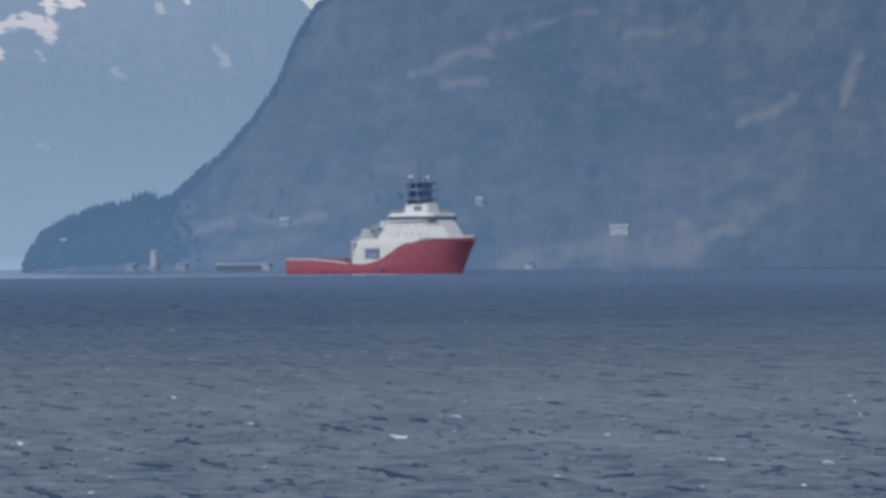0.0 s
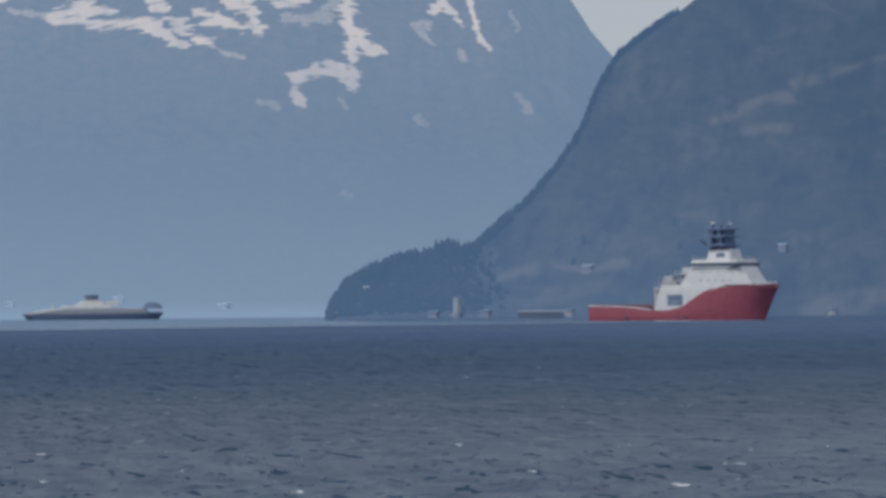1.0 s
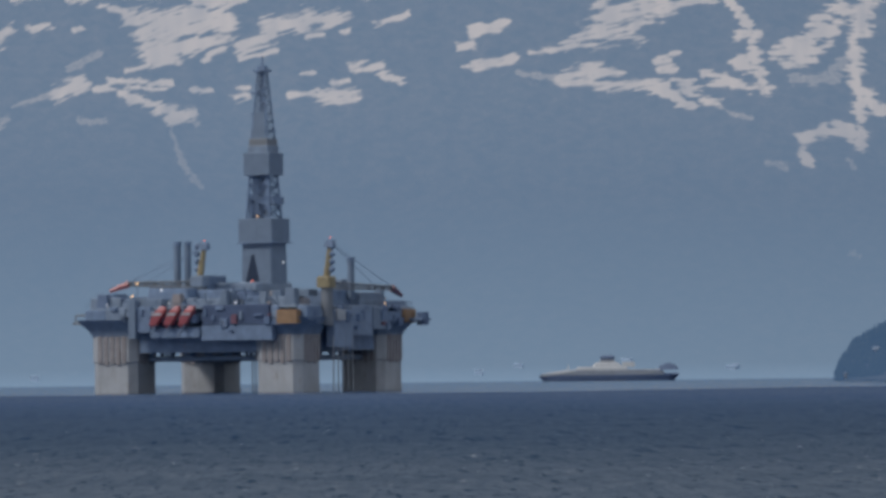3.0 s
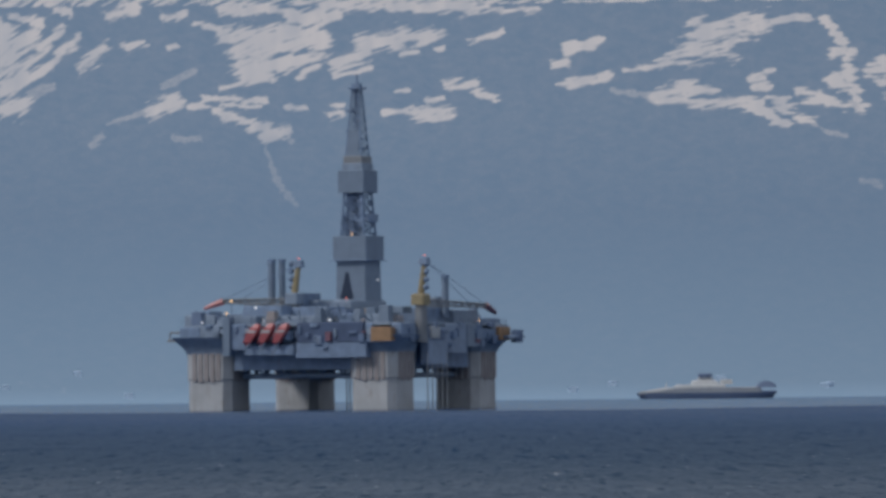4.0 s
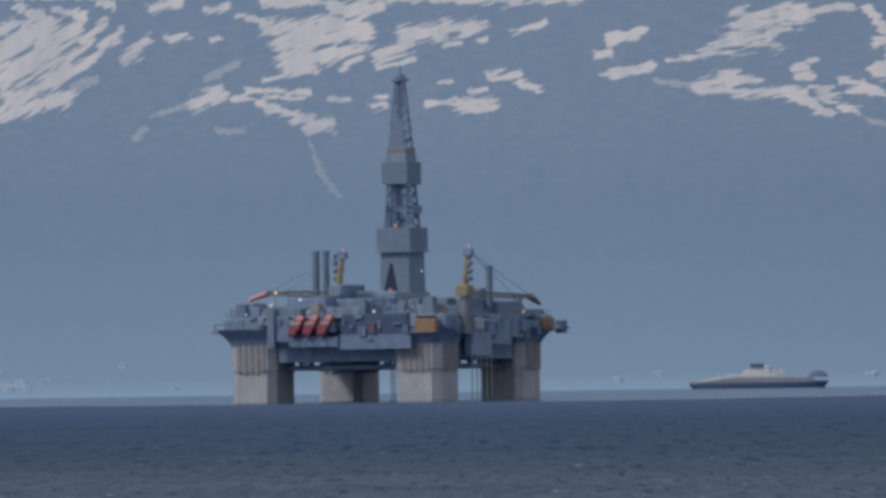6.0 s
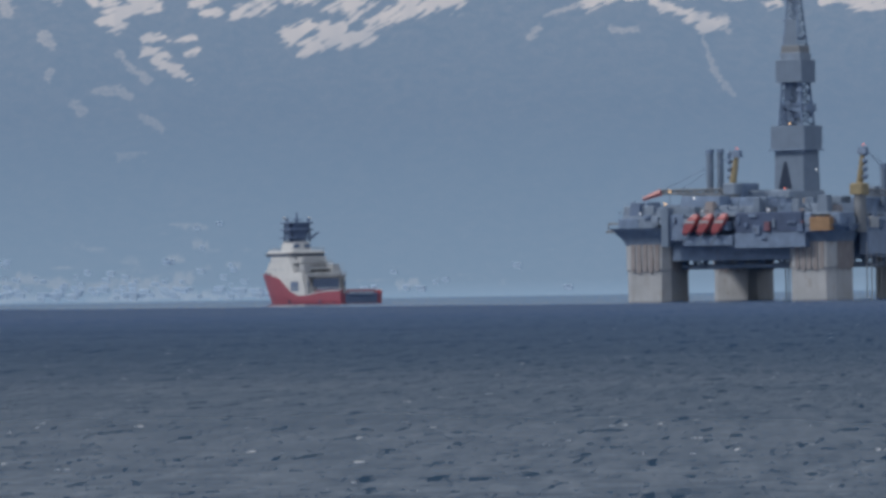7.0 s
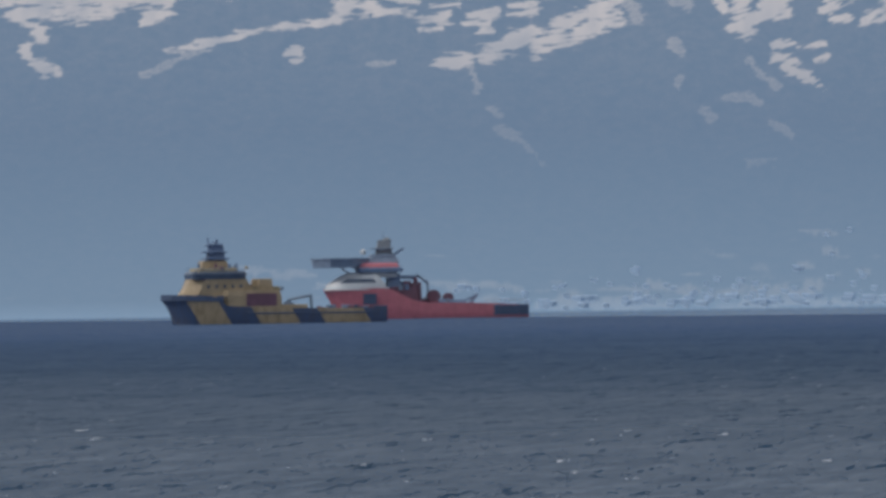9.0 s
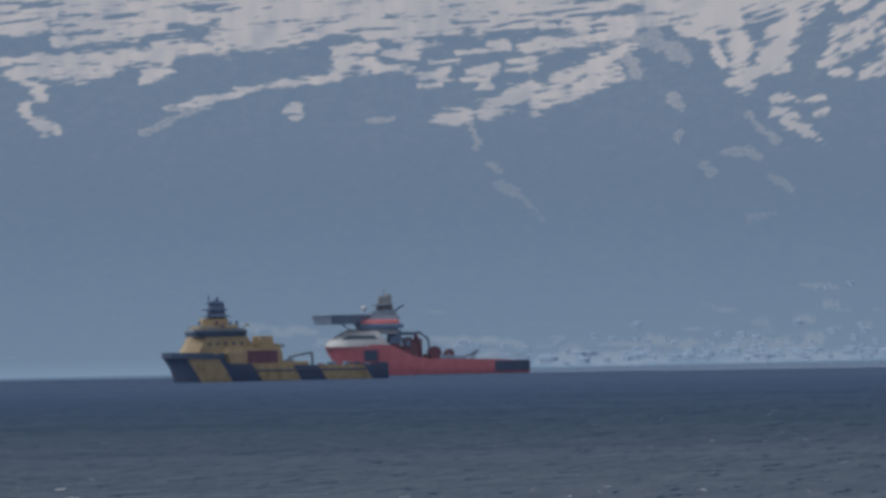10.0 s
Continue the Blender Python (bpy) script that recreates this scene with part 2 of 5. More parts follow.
def lattice(corners0, corners1, bays, r, bm=None):
    """Cross braces between four corner posts."""
    bm = bm or bmesh.new()
    for k in range(bays):
        lo = [Vector(a).lerp(Vector(b), k / bays) for a, b in zip(corners0, corners1)]
        hi = [Vector(a).lerp(Vector(b), (k + 1) / bays) for a, b in zip(corners0, corners1)]
        for i in range(4):
            j = (i + 1) % 4
            rod(lo[i], hi[j], r, sides=4, bm=bm)
            rod(lo[j], hi[i], r, sides=4, bm=bm)
            rod(hi[i], hi[j], r, sides=4, bm=bm)
    return bm


def curve_at(x, knots):
    return float(np.interp(x, [k[0] for k in knots], [k[1] for k in knots]))


def grid_mesh(name, co, quads, mat, attr=None, values=None, smooth=True):
    me = bpy.data.meshes.new(name)
    me.vertices.add(len(co))
    me.vertices.foreach_set("co", np.asarray(co, dtype=np.float32).ravel())
    quads = np.asarray(quads, dtype=np.int32)
    me.loops.add(quads.size)
    me.loops.foreach_set("vertex_index", quads.ravel())
    me.polygons.add(len(quads))
    me.polygons.foreach_set("loop_start", np.arange(0, quads.size, 4, dtype=np.int32))
    me.polygons.foreach_set("use_smooth", np.full(len(quads), smooth))
    me.update(calc_edges=True)
    me.validate()
    if attr:
        a = me.attributes.new(attr, "FLOAT", "POINT")
        a.data.foreach_set("value", np.asarray(values, dtype=np.float32).ravel())
    me.materials.append(mat)
    return new(name, me)


def quads_of(rows, cols, base=0):
    i, j = np.meshgrid(np.arange(rows - 1), np.arange(cols - 1), indexing="ij")
    a = (base + i * cols + j).ravel()
    return np.stack([a, a + 1, a + cols + 1, a + cols], axis=1)


# ---- far mountain ----
# drifts placed to fit the camera's view, as bearing, rise, bearing, rise and half width, from west to east; wisps are
# thin and broken snow
SNOW_A = [(-2654, 548, -2534, 552, 5), (-2653, 598, -2543, 606, 5), (-2652, 623, -2552, 631, 3), (-2634, 528, -2554, 531, 9), (-2611, 467, -2606, 452, 7), (-2605, 507, -2585, 492, 10), (-2596, 442, -2576, 427, 8), (-2594, 552, -2354, 554, 5), (-2576, 435, -2557, 426, 6), (-2553, 581, -2403, 593, 6), (-2553, 616, -2453, 616, 3), (-2544, 531, -2465, 534, 12), (-2502, 640, -2333, 634, 6), (-2464, 544, -2384, 553, 10), (-2443, 599, -2363, 608, 5), (-2442, 649, -2372, 645, 4), (-2405, 508, -2390, 510, 4), (-2390, 523, -2365, 528, 10)]
SNOW_B = [(-2374, 568, -2254, 565, 9), (-2356, 462, -2286, 471, 6), (-2333, 627, -2313, 624, 8), (-2306, 473, -2226, 485, 5), (-2274, 576, -2134, 593, 15), (-2253, 610, -2093, 632, 12), (-2236, 490, -2136, 500, 6), (-2204, 589, -2094, 585, 7), (-2153, 628, -1892, 638, 12), (-2147, 453, -2127, 453, 6), (-2146, 500, -2055, 511, 5), (-2142, 440, -2127, 440, 3), (-2093, 597, -2013, 606, 4), (-2065, 516, -2005, 520, 6), (-2064, 552, -1994, 565, 7), (-2055, 536, -1985, 530, 8), (-2004, 585, -1934, 574, 7), (-1995, 520, -1925, 522, 5)]
SNOW_C = [(-1993, 610, -1933, 599, 5), (-1974, 550, -1914, 543, 6), (-1963, 625, -1863, 627, 7), (-1954, 584, -1863, 602, 7), (-1934, 559, -1884, 563, 7), (-1916, 491, -1880, 493, 3), (-1905, 508, -1865, 514, 8), (-1895, 533, -1845, 534, 3), (-1877, 432, -1827, 436, 9), (-1873, 618, -1782, 631, 7), (-1863, 587, -1813, 591, 4), (-1844, 547, -1794, 551, 4), (-1835, 500, -1795, 501, 4), (-1825, 516, -1775, 518, 5), (-1806, 486, -1786, 484, 4), (-1803, 591, -1763, 610, 8), (-1801, 446, -1756, 460, 10), (-1789, 561, -1754, 560, 6)]
SNOW_D = [(-1760, 515, -1705, 519, 4), (-1756, 460, -1716, 479, 11), (-1755, 530, -1705, 531, 4), (-1753, 625, -1642, 628, 6), (-1719, 559, -1584, 571, 9), (-1706, 459, -1656, 478, 11), (-1693, 594, -1673, 591, 4), (-1665, 488, -1595, 526, 11), (-1653, 593, -1613, 589, 6), (-1646, 477, -1565, 511, 12), (-1605, 507, -1544, 555, 11), (-1573, 576, -1523, 585, 8), (-1573, 596, -1473, 604, 8), (-1473, 614, -1353, 621, 13), (-1453, 583, -1394, 567, 9), (-1413, 597, -1353, 591, 12), (-1389, 542, -1375, 521, 6), (-1353, 611, -1344, 550, 13)]
SNOW_E = [(-1349, 551, -1340, 490, 13), (-1335, 500, -1270, 517, 10), (-1305, 520, -1254, 568, 13), (-1291, 454, -1256, 456, 4), (-1287, 434, -1247, 423, 6), (-1269, 569, -1238, 618, 16), (-1267, 419, -1228, 393, 7), (-1247, 450, -1197, 452, 4), (-1233, 393, -1203, 382, 7), (-1223, 598, -1203, 617, 5), (-1217, 427, -1192, 432, 5), (-1205, 512, -1165, 526, 6), (-1195, 527, -1174, 556, 6), (-1181, 501, -1156, 496, 6), (-1174, 566, -1124, 585, 9), (-1163, 616, -1123, 620, 8), (-1155, 536, -1114, 565, 8), (-1126, 495, -1088, 504, 7)]
SNOW_F = [(-1114, 595, -1085, 614, 9), (-1077, 524, -1017, 568, 16), (-1076, 569, -1026, 588, 14), (-1075, 643, -1045, 653, 6), (-1038, 458, -968, 472, 8), (-1027, 553, -976, 592, 10), (-1018, 448, -979, 437, 10), (-1016, 603, -926, 627, 6), (-1009, 423, -988, 438, 8), (-998, 473, -938, 462, 8), (-992, 528, -1032, 523, 10), (-968, 447, -889, 451, 10), (-958, 502, -907, 542, 12), (-927, 572, -871, 636, 14), (-918, 512, -887, 571, 18), (-888, 471, -838, 496, 10), (-856, 631, -816, 650, 10), (-837, 601, -776, 640, 20)]
SNOW_G = [(-828, 496, -778, 500, 10), (-827, 561, -746, 620, 22), (-818, 520, -737, 569, 20), (-808, 681, -759, 651, 8), (-778, 505, -728, 519, 12), (-748, 675, -699, 665, 6), (-747, 600, -706, 639, 10), (-737, 549, -677, 589, 7), (-732, 584, -681, 619, 6), (-696, 619, -656, 653, 6), (-677, 589, -636, 638, 7), (-668, 685, -643, 679, 5), (-627, 583, -581, 622, 8), (-569, 679, -529, 688, 8), (-546, 615, -516, 628, 7), (-503, 506, -458, 520, 9), (-479, 672, -444, 677, 6), (-471, 618, -456, 623, 4)]
SNOW_H = [(-428, 515, -378, 509, 4), (-424, 662, -379, 649, 5), (-408, 527, -298, 525, 4), (-388, 506, -318, 478, 7), (-379, 683, -249, 685, 6), (-378, 516, -308, 513, 3), (-377, 546, -337, 554, 4), (-366, 634, -246, 642, 13), (-342, 579, -257, 593, 13), (-338, 489, -279, 463, 7), (-337, 559, -287, 563, 8), (-336, 609, -196, 632, 15), (-299, 458, -258, 467, 8), (-277, 583, -196, 607, 9), (-263, 512, -228, 511, 4), (-249, 670, -169, 674, 8), (-237, 562, -207, 582, 6), (-188, 496, -168, 499, 6)]
SNOW_I = [(-188, 513, -158, 513, 3), (-188, 689, 92, 685, 8), (-172, 563, -117, 578, 5), (-172, 586, -116, 610, 9), (-126, 620, -56, 634, 13), (-88, 500, -48, 499, 4), (-76, 625, -6, 639, 11), (-67, 536, -47, 539, 4), (-56, 604, -31, 607, 4), (-38, 499, 27, 500, 9), (-18, 494, 2, 488, 5), (-12, 520, 13, 522, 4), (4, 610, 14, 612, 4), (18, 546, 73, 549, 6), (62, 675, 182, 681, 5), (64, 625, 124, 641, 4), (78, 535, 108, 521, 6), (213, 548, 243, 548, 3)]
SNOW_J = [(218, 583, 238, 586, 7), (234, 609, 274, 614, 7), (243, 546, 303, 561, 7), (244, 616, 294, 625, 4), (339, 572, 399, 578, 4), (398, 523, 459, 537, 11), (404, 583, 429, 597, 9), (418, 514, 478, 512, 8), (434, 602, 519, 606, 14), (459, 537, 489, 532, 8), (470, 637, 580, 649, 16), (478, 512, 578, 512, 8), (548, 506, 598, 490, 6), (559, 551, 584, 552, 6), (564, 536, 589, 536, 4), (580, 651, 660, 660, 6), (588, 485, 628, 470, 5), (588, 520, 638, 500, 6)]
SNOW_K = [(589, 565, 599, 567, 3), (618, 495, 668, 474, 6), (638, 530, 688, 524, 5), (648, 510, 698, 514, 5), (690, 659, 724, 609, 6), (698, 509, 758, 498, 6), (709, 549, 738, 538, 10), (709, 594, 739, 598, 8), (729, 588, 743, 528, 10), (743, 518, 748, 498, 6), (769, 563, 829, 567, 8), (788, 548, 838, 552, 8), (799, 577, 849, 597, 9), (817, 397, 826, 372, 7), (817, 412, 847, 427, 7), (828, 557, 869, 576, 7), (839, 617, 889, 646, 12), (847, 422, 897, 421, 7)]
SNOW_L = [(859, 597, 884, 616, 9), (877, 436, 906, 416, 9), (908, 526, 922, 476, 9), (914, 596, 908, 526, 11), (917, 466, 921, 406, 10), (922, 496, 957, 455, 8), (929, 656, 919, 596, 14), (962, 466, 979, 456, 4), (1062, 530, 1082, 545, 6), (1082, 535, 1112, 510, 5), (1118, 580, 1132, 519, 4), (1132, 519, 1147, 479, 4), (1147, 479, 1166, 459, 3)]
WISPS_A = [(-2407, 418, -2357, 432, 5), (-2367, 437, -2306, 456, 4), (-2007, 431, -1957, 433, 4), (-1822, 426, -1813, 381, 6), (-1788, 350, -1774, 340, 6), (-1779, 315, -1740, 294, 9), (-1740, 294, -1701, 253, 5), (-1564, 566, -1493, 574, 11), (-1544, 535, -1525, 505, 11), (-1494, 564, -1444, 533, 13), (-1461, 458, -1451, 443, 8), (-1452, 398, -1458, 383, 6), (-1414, 342, -1399, 327, 9), (-1368, 361, -1338, 365, 9)]
WISPS_B = [(-1338, 365, -1314, 350, 6), (-1332, 430, -1313, 400, 6), (-1331, 245, -1291, 249, 8), (-1312, 405, -1283, 379, 6), (-1299, 319, -1260, 294, 6), (-718, 537, -677, 554, 7), (-609, 447, -589, 462, 5), (-578, 482, -518, 501, 4), (-477, 551, -427, 575, 7), (-459, 460, -419, 455, 6), (-299, 448, -289, 403, 4), (-289, 403, -270, 362, 5), (-270, 362, -245, 337, 4), (-263, 474, -257, 452, 5)]
WISPS_C = [(318, 532, 408, 525, 5), (668, 469, 727, 448, 4), (756, 368, 786, 363, 6), (798, 517, 878, 516, 8), (868, 536, 898, 546, 7), (896, 376, 911, 361, 5), (899, 207, 909, 202, 6), (1032, 501, 1052, 505, 7), (1035, 341, 1045, 330, 7), (1042, 491, 1062, 470, 4), (1098, 605, 1093, 580, 4), (1111, 455, 1116, 445, 6), (1202, 524, 1212, 494, 4), (1210, 379, 1230, 348, 6)]
MEADOWS = [(-1893, 42, -1744, 31, 6), (-1714, -1, -1514, -1, 6), (-1514, 29, -1434, 22, 8), (-1374, 21, -1274, 18, 7), (-1354, -4, -1094, -3, 5), (-1234, 29, -1214, 27, 6), (-1203, 89, -1183, 86, 5), (-1253, 62, -1233, 59, 5), (-1143, 53, -1129, 48, 5), (-844, 13, -814, 11, 6), (-1674, 16, -1634, 11, 5), (-2235, 70, -2105, 57, 6), (-2095, 45, -1965, 38, 5), (-1244, 123, -1184, 119, 4), (-1366, 21, -1226, 16, 5)]
DRIFTS = (SNOW_A, SNOW_B, SNOW_C, SNOW_D, SNOW_E, SNOW_F, SNOW_G, SNOW_H, SNOW_I, SNOW_J, SNOW_K, SNOW_L)
WISPS = (WISPS_A, WISPS_B, WISPS_C)


def strokes(p, e, lists, width=0.75):
    """1 inside a stroke, falling off over its half width."""
    best = np.full(p.shape, -9.0)
    for x0, y0, x1, y1, w in (s for lst in lists for s in lst):
        dx, dy = x1 - x0, y1 - y0
        t = np.clip(((p - x0) * dx + (e - y0) * dy) / (dx * dx + dy * dy), 0, 1)
        d = np.hypot(p - x0 - t * dx, e - y0 - t * dy)
        best = np.maximum(best, 1 - d / (w * width))
    return best


def far_sky(p):
    return np.interp(p, [-2900, -2300, -1600, -900, -200, 500, 1000, 1200, 1253, 1302, 1342, 1379, 1460, 1700],
                     [745, 780, 750, 800, 790, 765, 740, 665, 607, 552, 491, 446, 380, 250]) + 10 * (fbm(p / 40, p * 0 + 3, 3, 5) - 0.5)


def far_surface(p, s):
    e = -13 + (far_sky(p) + 13) * s
    d = 4050 + 560 * s + 70 * (fbm(p / 420 + s * 0.8, s * 2.5, 4, 21) - 0.5) * np.minimum(1, s * 4) + 26 * (fbm(p / 90, s * 9, 3, 31) - 0.5) * np.minimum(1, s * 4)
    return e, d


def build_far_mountain():
    ps = np.linspace(-2950, 1750, 1900)
    ss = np.concatenate([np.linspace(-0.01, 0.39, 40), np.linspace(0.393, 0.93, 235), np.linspace(0.94, 1.0, 6)])
    S, P = np.meshgrid(ss, ps, indexing="ij")
    E, D = far_surface(P, S)
    # the ledges dip differently along the range, and the drifts fray along them
    dip = np.interp(ps, [-2900, -1900, -1500, -1050, -700, -300, 200, 600, 1200], [0.10, 0.05, 0.1, 0.55, 0.6, 0.35, 0.25, 0.15, -0.3])
    V = E - (np.cumsum(dip) * (ps[1] - ps[0]))[None, :]
    wp = P + 15 * (fbm(P / 26, E / 15, 3, 41) - 0.5)
    we = E + 9 * (fbm(P / 24, E / 12, 3, 51) - 0.5)
    flecks = fbm(P / 22, V / 3.8, 3, 79) - 0.5
    broad = fbm(P / 46, V / 13.0, 3, 67) - 0.5
    marks = strokes(wp, we, DRIFTS, 1.2)
    marks = np.where(marks < -1.4, -1.0, np.minimum(marks, 0.75) * 0.92 + flecks * 2.3 + broad * 1.4)
    thin = strokes(wp, we, WISPS, 1.15)
    thin = np.where(thin < -0.5, -1.0, np.minimum(thin * 1.1 + flecks * 2.4 + broad * 1.2 - 0.12, -0.08))
    crest = np.interp(P, [-2900, -2500, -1900, -1300, -1120, -1000, 900, 1010, 1700], [600, 596, 578, 590, 640, 692, 690, 690, 720])
    field = np.where(E > crest, np.clip((E - crest) / 60, 0, 1) * 0.75 + (fbm(P / 48, V / 5.5, 4, 61) - 0.5) * 5 - 0.25, -1.0)
    # pale fields and clearings on the lowest slopes behind the villages
    meadow = fbm(P / 60, E / 7.0, 4, 83) - 0.5 - 0.1 - np.abs(P + 1420) / 5200 - np.maximum(0, E - 20) / 420
    meadow = np.where(E < 110, np.clip(meadow * 2.0 - 0.10, -1, 0.1), -1.0)
    fields = strokes(wp, we, (MEADOWS,), 1.3)
    meadow = np.maximum(meadow, np.where(fields < -0.5, -1.0, np.minimum(fields * 0.8 + flecks * 1.8 - 0.1, 0.08)))
    snow = np.clip(0.5 + 0.5 * np.maximum(np.maximum(np.maximum(marks, thin), field), meadow), 0, 1)
    A = P / UNIT
    co = np.stack([D * np.sin(A), D * np.cos(A), EYE_Z + D * E / UNIT], axis=-1).reshape(-1, 3)
    rows, cols = S.shape
    quads = quads_of(rows, cols)
    # the far side falls away behind the crest
    back = co[-cols:].copy()
    back *= 1.05
    back[:, 2] = -5
    quads = np.vstack([quads, quads_of(2, cols, (rows - 1) * cols)])
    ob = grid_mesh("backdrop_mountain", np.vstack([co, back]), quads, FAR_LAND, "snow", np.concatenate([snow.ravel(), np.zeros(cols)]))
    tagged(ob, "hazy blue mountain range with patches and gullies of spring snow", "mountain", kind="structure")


# ---- wooded headland ----
BARE = [(1712, 392, 1792, 427, 12), (1792, 427, 1882, 443, 9), (1552, 323, 1692, 373, 9), (1621, 313, 1681, 313, 10), (1330, 70, 1390, 79, 12), (1729, -10, 1920, 36, 22), (1919, 11, 2049, 15, 26), (1959, 21, 2040, 60, 14), (2320, 278, 2351, 347, 12), (2141, 234, 2231, 288, 10), (1932, 391, 2012, 410, 8), (1180, 51, 1230, 66, 14), (1270, 75, 1330, 65, 8), (2049, 20, 2129, 60, 10)]


def hill_sky(p):
    return np.interp(p, [862, 871, 883, 901, 941, 991, 1036, 1101, 1130, 1179, 1220, 1280, 1322, 1352, 1389, 1444, 1503, 1556, 1700, 2000, 2800],
                     [-17, -10, 14, 40, 64, 84, 94, 102, 104, 150, 181, 248, 310, 384, 444, 486, 526, 566, 660, 780, 900])


def hill_surface(p, s):
    top = hill_sky(p)
    e = -17 + (top + 17) * s
    rise = np.minimum(1, np.maximum(0, e + 17) / 60)
    d = 2780 + 0.5 * np.maximum(0, e + 17) + 90 * (fbm(p / 260 + e / 400, e / 190, 4, 71) - 0.5) * rise + 22 * (fbm(p / 46, e / 60, 3, 77) - 0.5) * rise
    return e, d


def build_hill():
    ps, ss = np.linspace(862, 2800, 560), np.linspace(-0.01, 1.0, 130)
    S, P = np.meshgrid(ss, ps, indexing="ij")
    E, D = hill_surface(P, S)
    wp, we = P + 40 * (fbm(P / 50, E / 40, 4, 81) - 0.5), E + 30 * (fbm(P / 50, E / 40, 4, 91) - 0.5)
    bare = np.clip(0.46 + 0.5 * np.clip(strokes(wp, we, (BARE,)), -0.8, 1) * 1.1 + 0.5 * (fbm(P / 30, E / 18, 4, 95) - 0.5) + 0.8 * (fbm(P / 150 - E / 200, E / 80, 4, 97) - 0.5), 0, 1) * 0.85
    A = P / UNIT
    co = np.stack([D * np.sin(A), D * np.cos(A), EYE_Z + D * E / UNIT], axis=-1).reshape(-1, 3)
    rows, cols = S.shape
    back = co[-cols:].copy()
    back[:, :2] *= 1.2
    back[:, 2] = -5
    quads = np.vstack([quads_of(rows, cols), quads_of(2, cols, (rows - 1) * cols)])
    ob = grid_mesh("hazed_hill", np.vstack([co, back]), quads, NEAR_LAND, "bare", np.concatenate([bare.ravel(), np.zeros(cols)]))
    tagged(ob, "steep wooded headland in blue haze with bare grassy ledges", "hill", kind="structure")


def build_woods():
    """Conifers and bushes all over the headland, too many to count."""
    rng = np.random.default_rng(4)
    bm_v, bm_q = [], []
    count = 2260
    p = np.concatenate([rng.uniform(872, 1200, 2200), rng.uniform(1100, 2600, count - 2200)])
    s = np.concatenate([np.where(rng.random(2200) < 0.3, rng.uniform(0.93, 1.0, 2200), rng.uniform(0.1, 1.0, 2200)), rng.uniform(0.04, 1.0, count - 2200) ** 0.8])
    skyline = rng.uniform(1120, 1600, 500)
    p, s = np.concatenate([p, skyline]), np.concatenate([s, np.full(500, 0.997)])
    e, d = hill_surface(p, s)
    open_ground = strokes(p, e, (BARE,)) > -0.3
    clump = fbm(p / 110, e / 60, 3, 17)
    open_ground |= (p > 1030) & (p < 1201) & (s < 0.95) & (rng.random(len(p)) > 1.2 - (p - 1030) / 130 + (0.5 - s) * 0.5)
    open_ground |= ((clump < 0.5) | (e > 150)) & (p > 1201) & (s < 0.99)
    base = 0
    for k in range(len(p)):
        if open_ground[k] or e[k] > 520:
            continue
        x, y, z = spot(p[k], e[k], d[k])
        h, r = rng.uniform(1.6, 4.4) * (0.55 if abs(p[k] - 1037) < 6 else 1), rng.uniform(0.9, 1.9)
        if p[k] < 1130 and s[k] > 0.9:
            h *= 1.75 if 1062 < p[k] < 1108 else 1.15
        a0 = rng.uniform(0, 6.28)
        levels = ((-0.8, 0.55), (0.25, 1.0), (0.62, 0.62), (1.0, 0.08))
        for f, w in levels:
            for t in range(5):
                a = a0 + t * math.tau / 5 + f
                j = rng.uniform(0.75, 1.2)
                bm_v.append((x + r * w * j * math.cos(a), y + r * w * j * math.sin(a), z + h * f * (1 if f < 0 else rng.uniform(0.93, 1.07))))
        for q in range(3):
            for t in range(5):
                u = (t + 1) % 5
                bm_q.append((base + q * 5 + t, base + q * 5 + u, base + q * 5 + 5 + u, base + q * 5 + 5 + t))
        base += 20
    ob = grid_mesh("hazed_forest", np.array(bm_v), np.array(bm_q), WOODS, smooth=False)
    tagged(ob, "dark conifer forest covering the headland slopes, blue haze painted in", "trees", kind="stuff")


# the trees glow faintly blue: haze painted in as emission
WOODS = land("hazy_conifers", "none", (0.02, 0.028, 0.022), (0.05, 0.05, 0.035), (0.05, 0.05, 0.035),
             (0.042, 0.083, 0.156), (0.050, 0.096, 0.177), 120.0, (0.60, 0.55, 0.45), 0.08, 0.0)


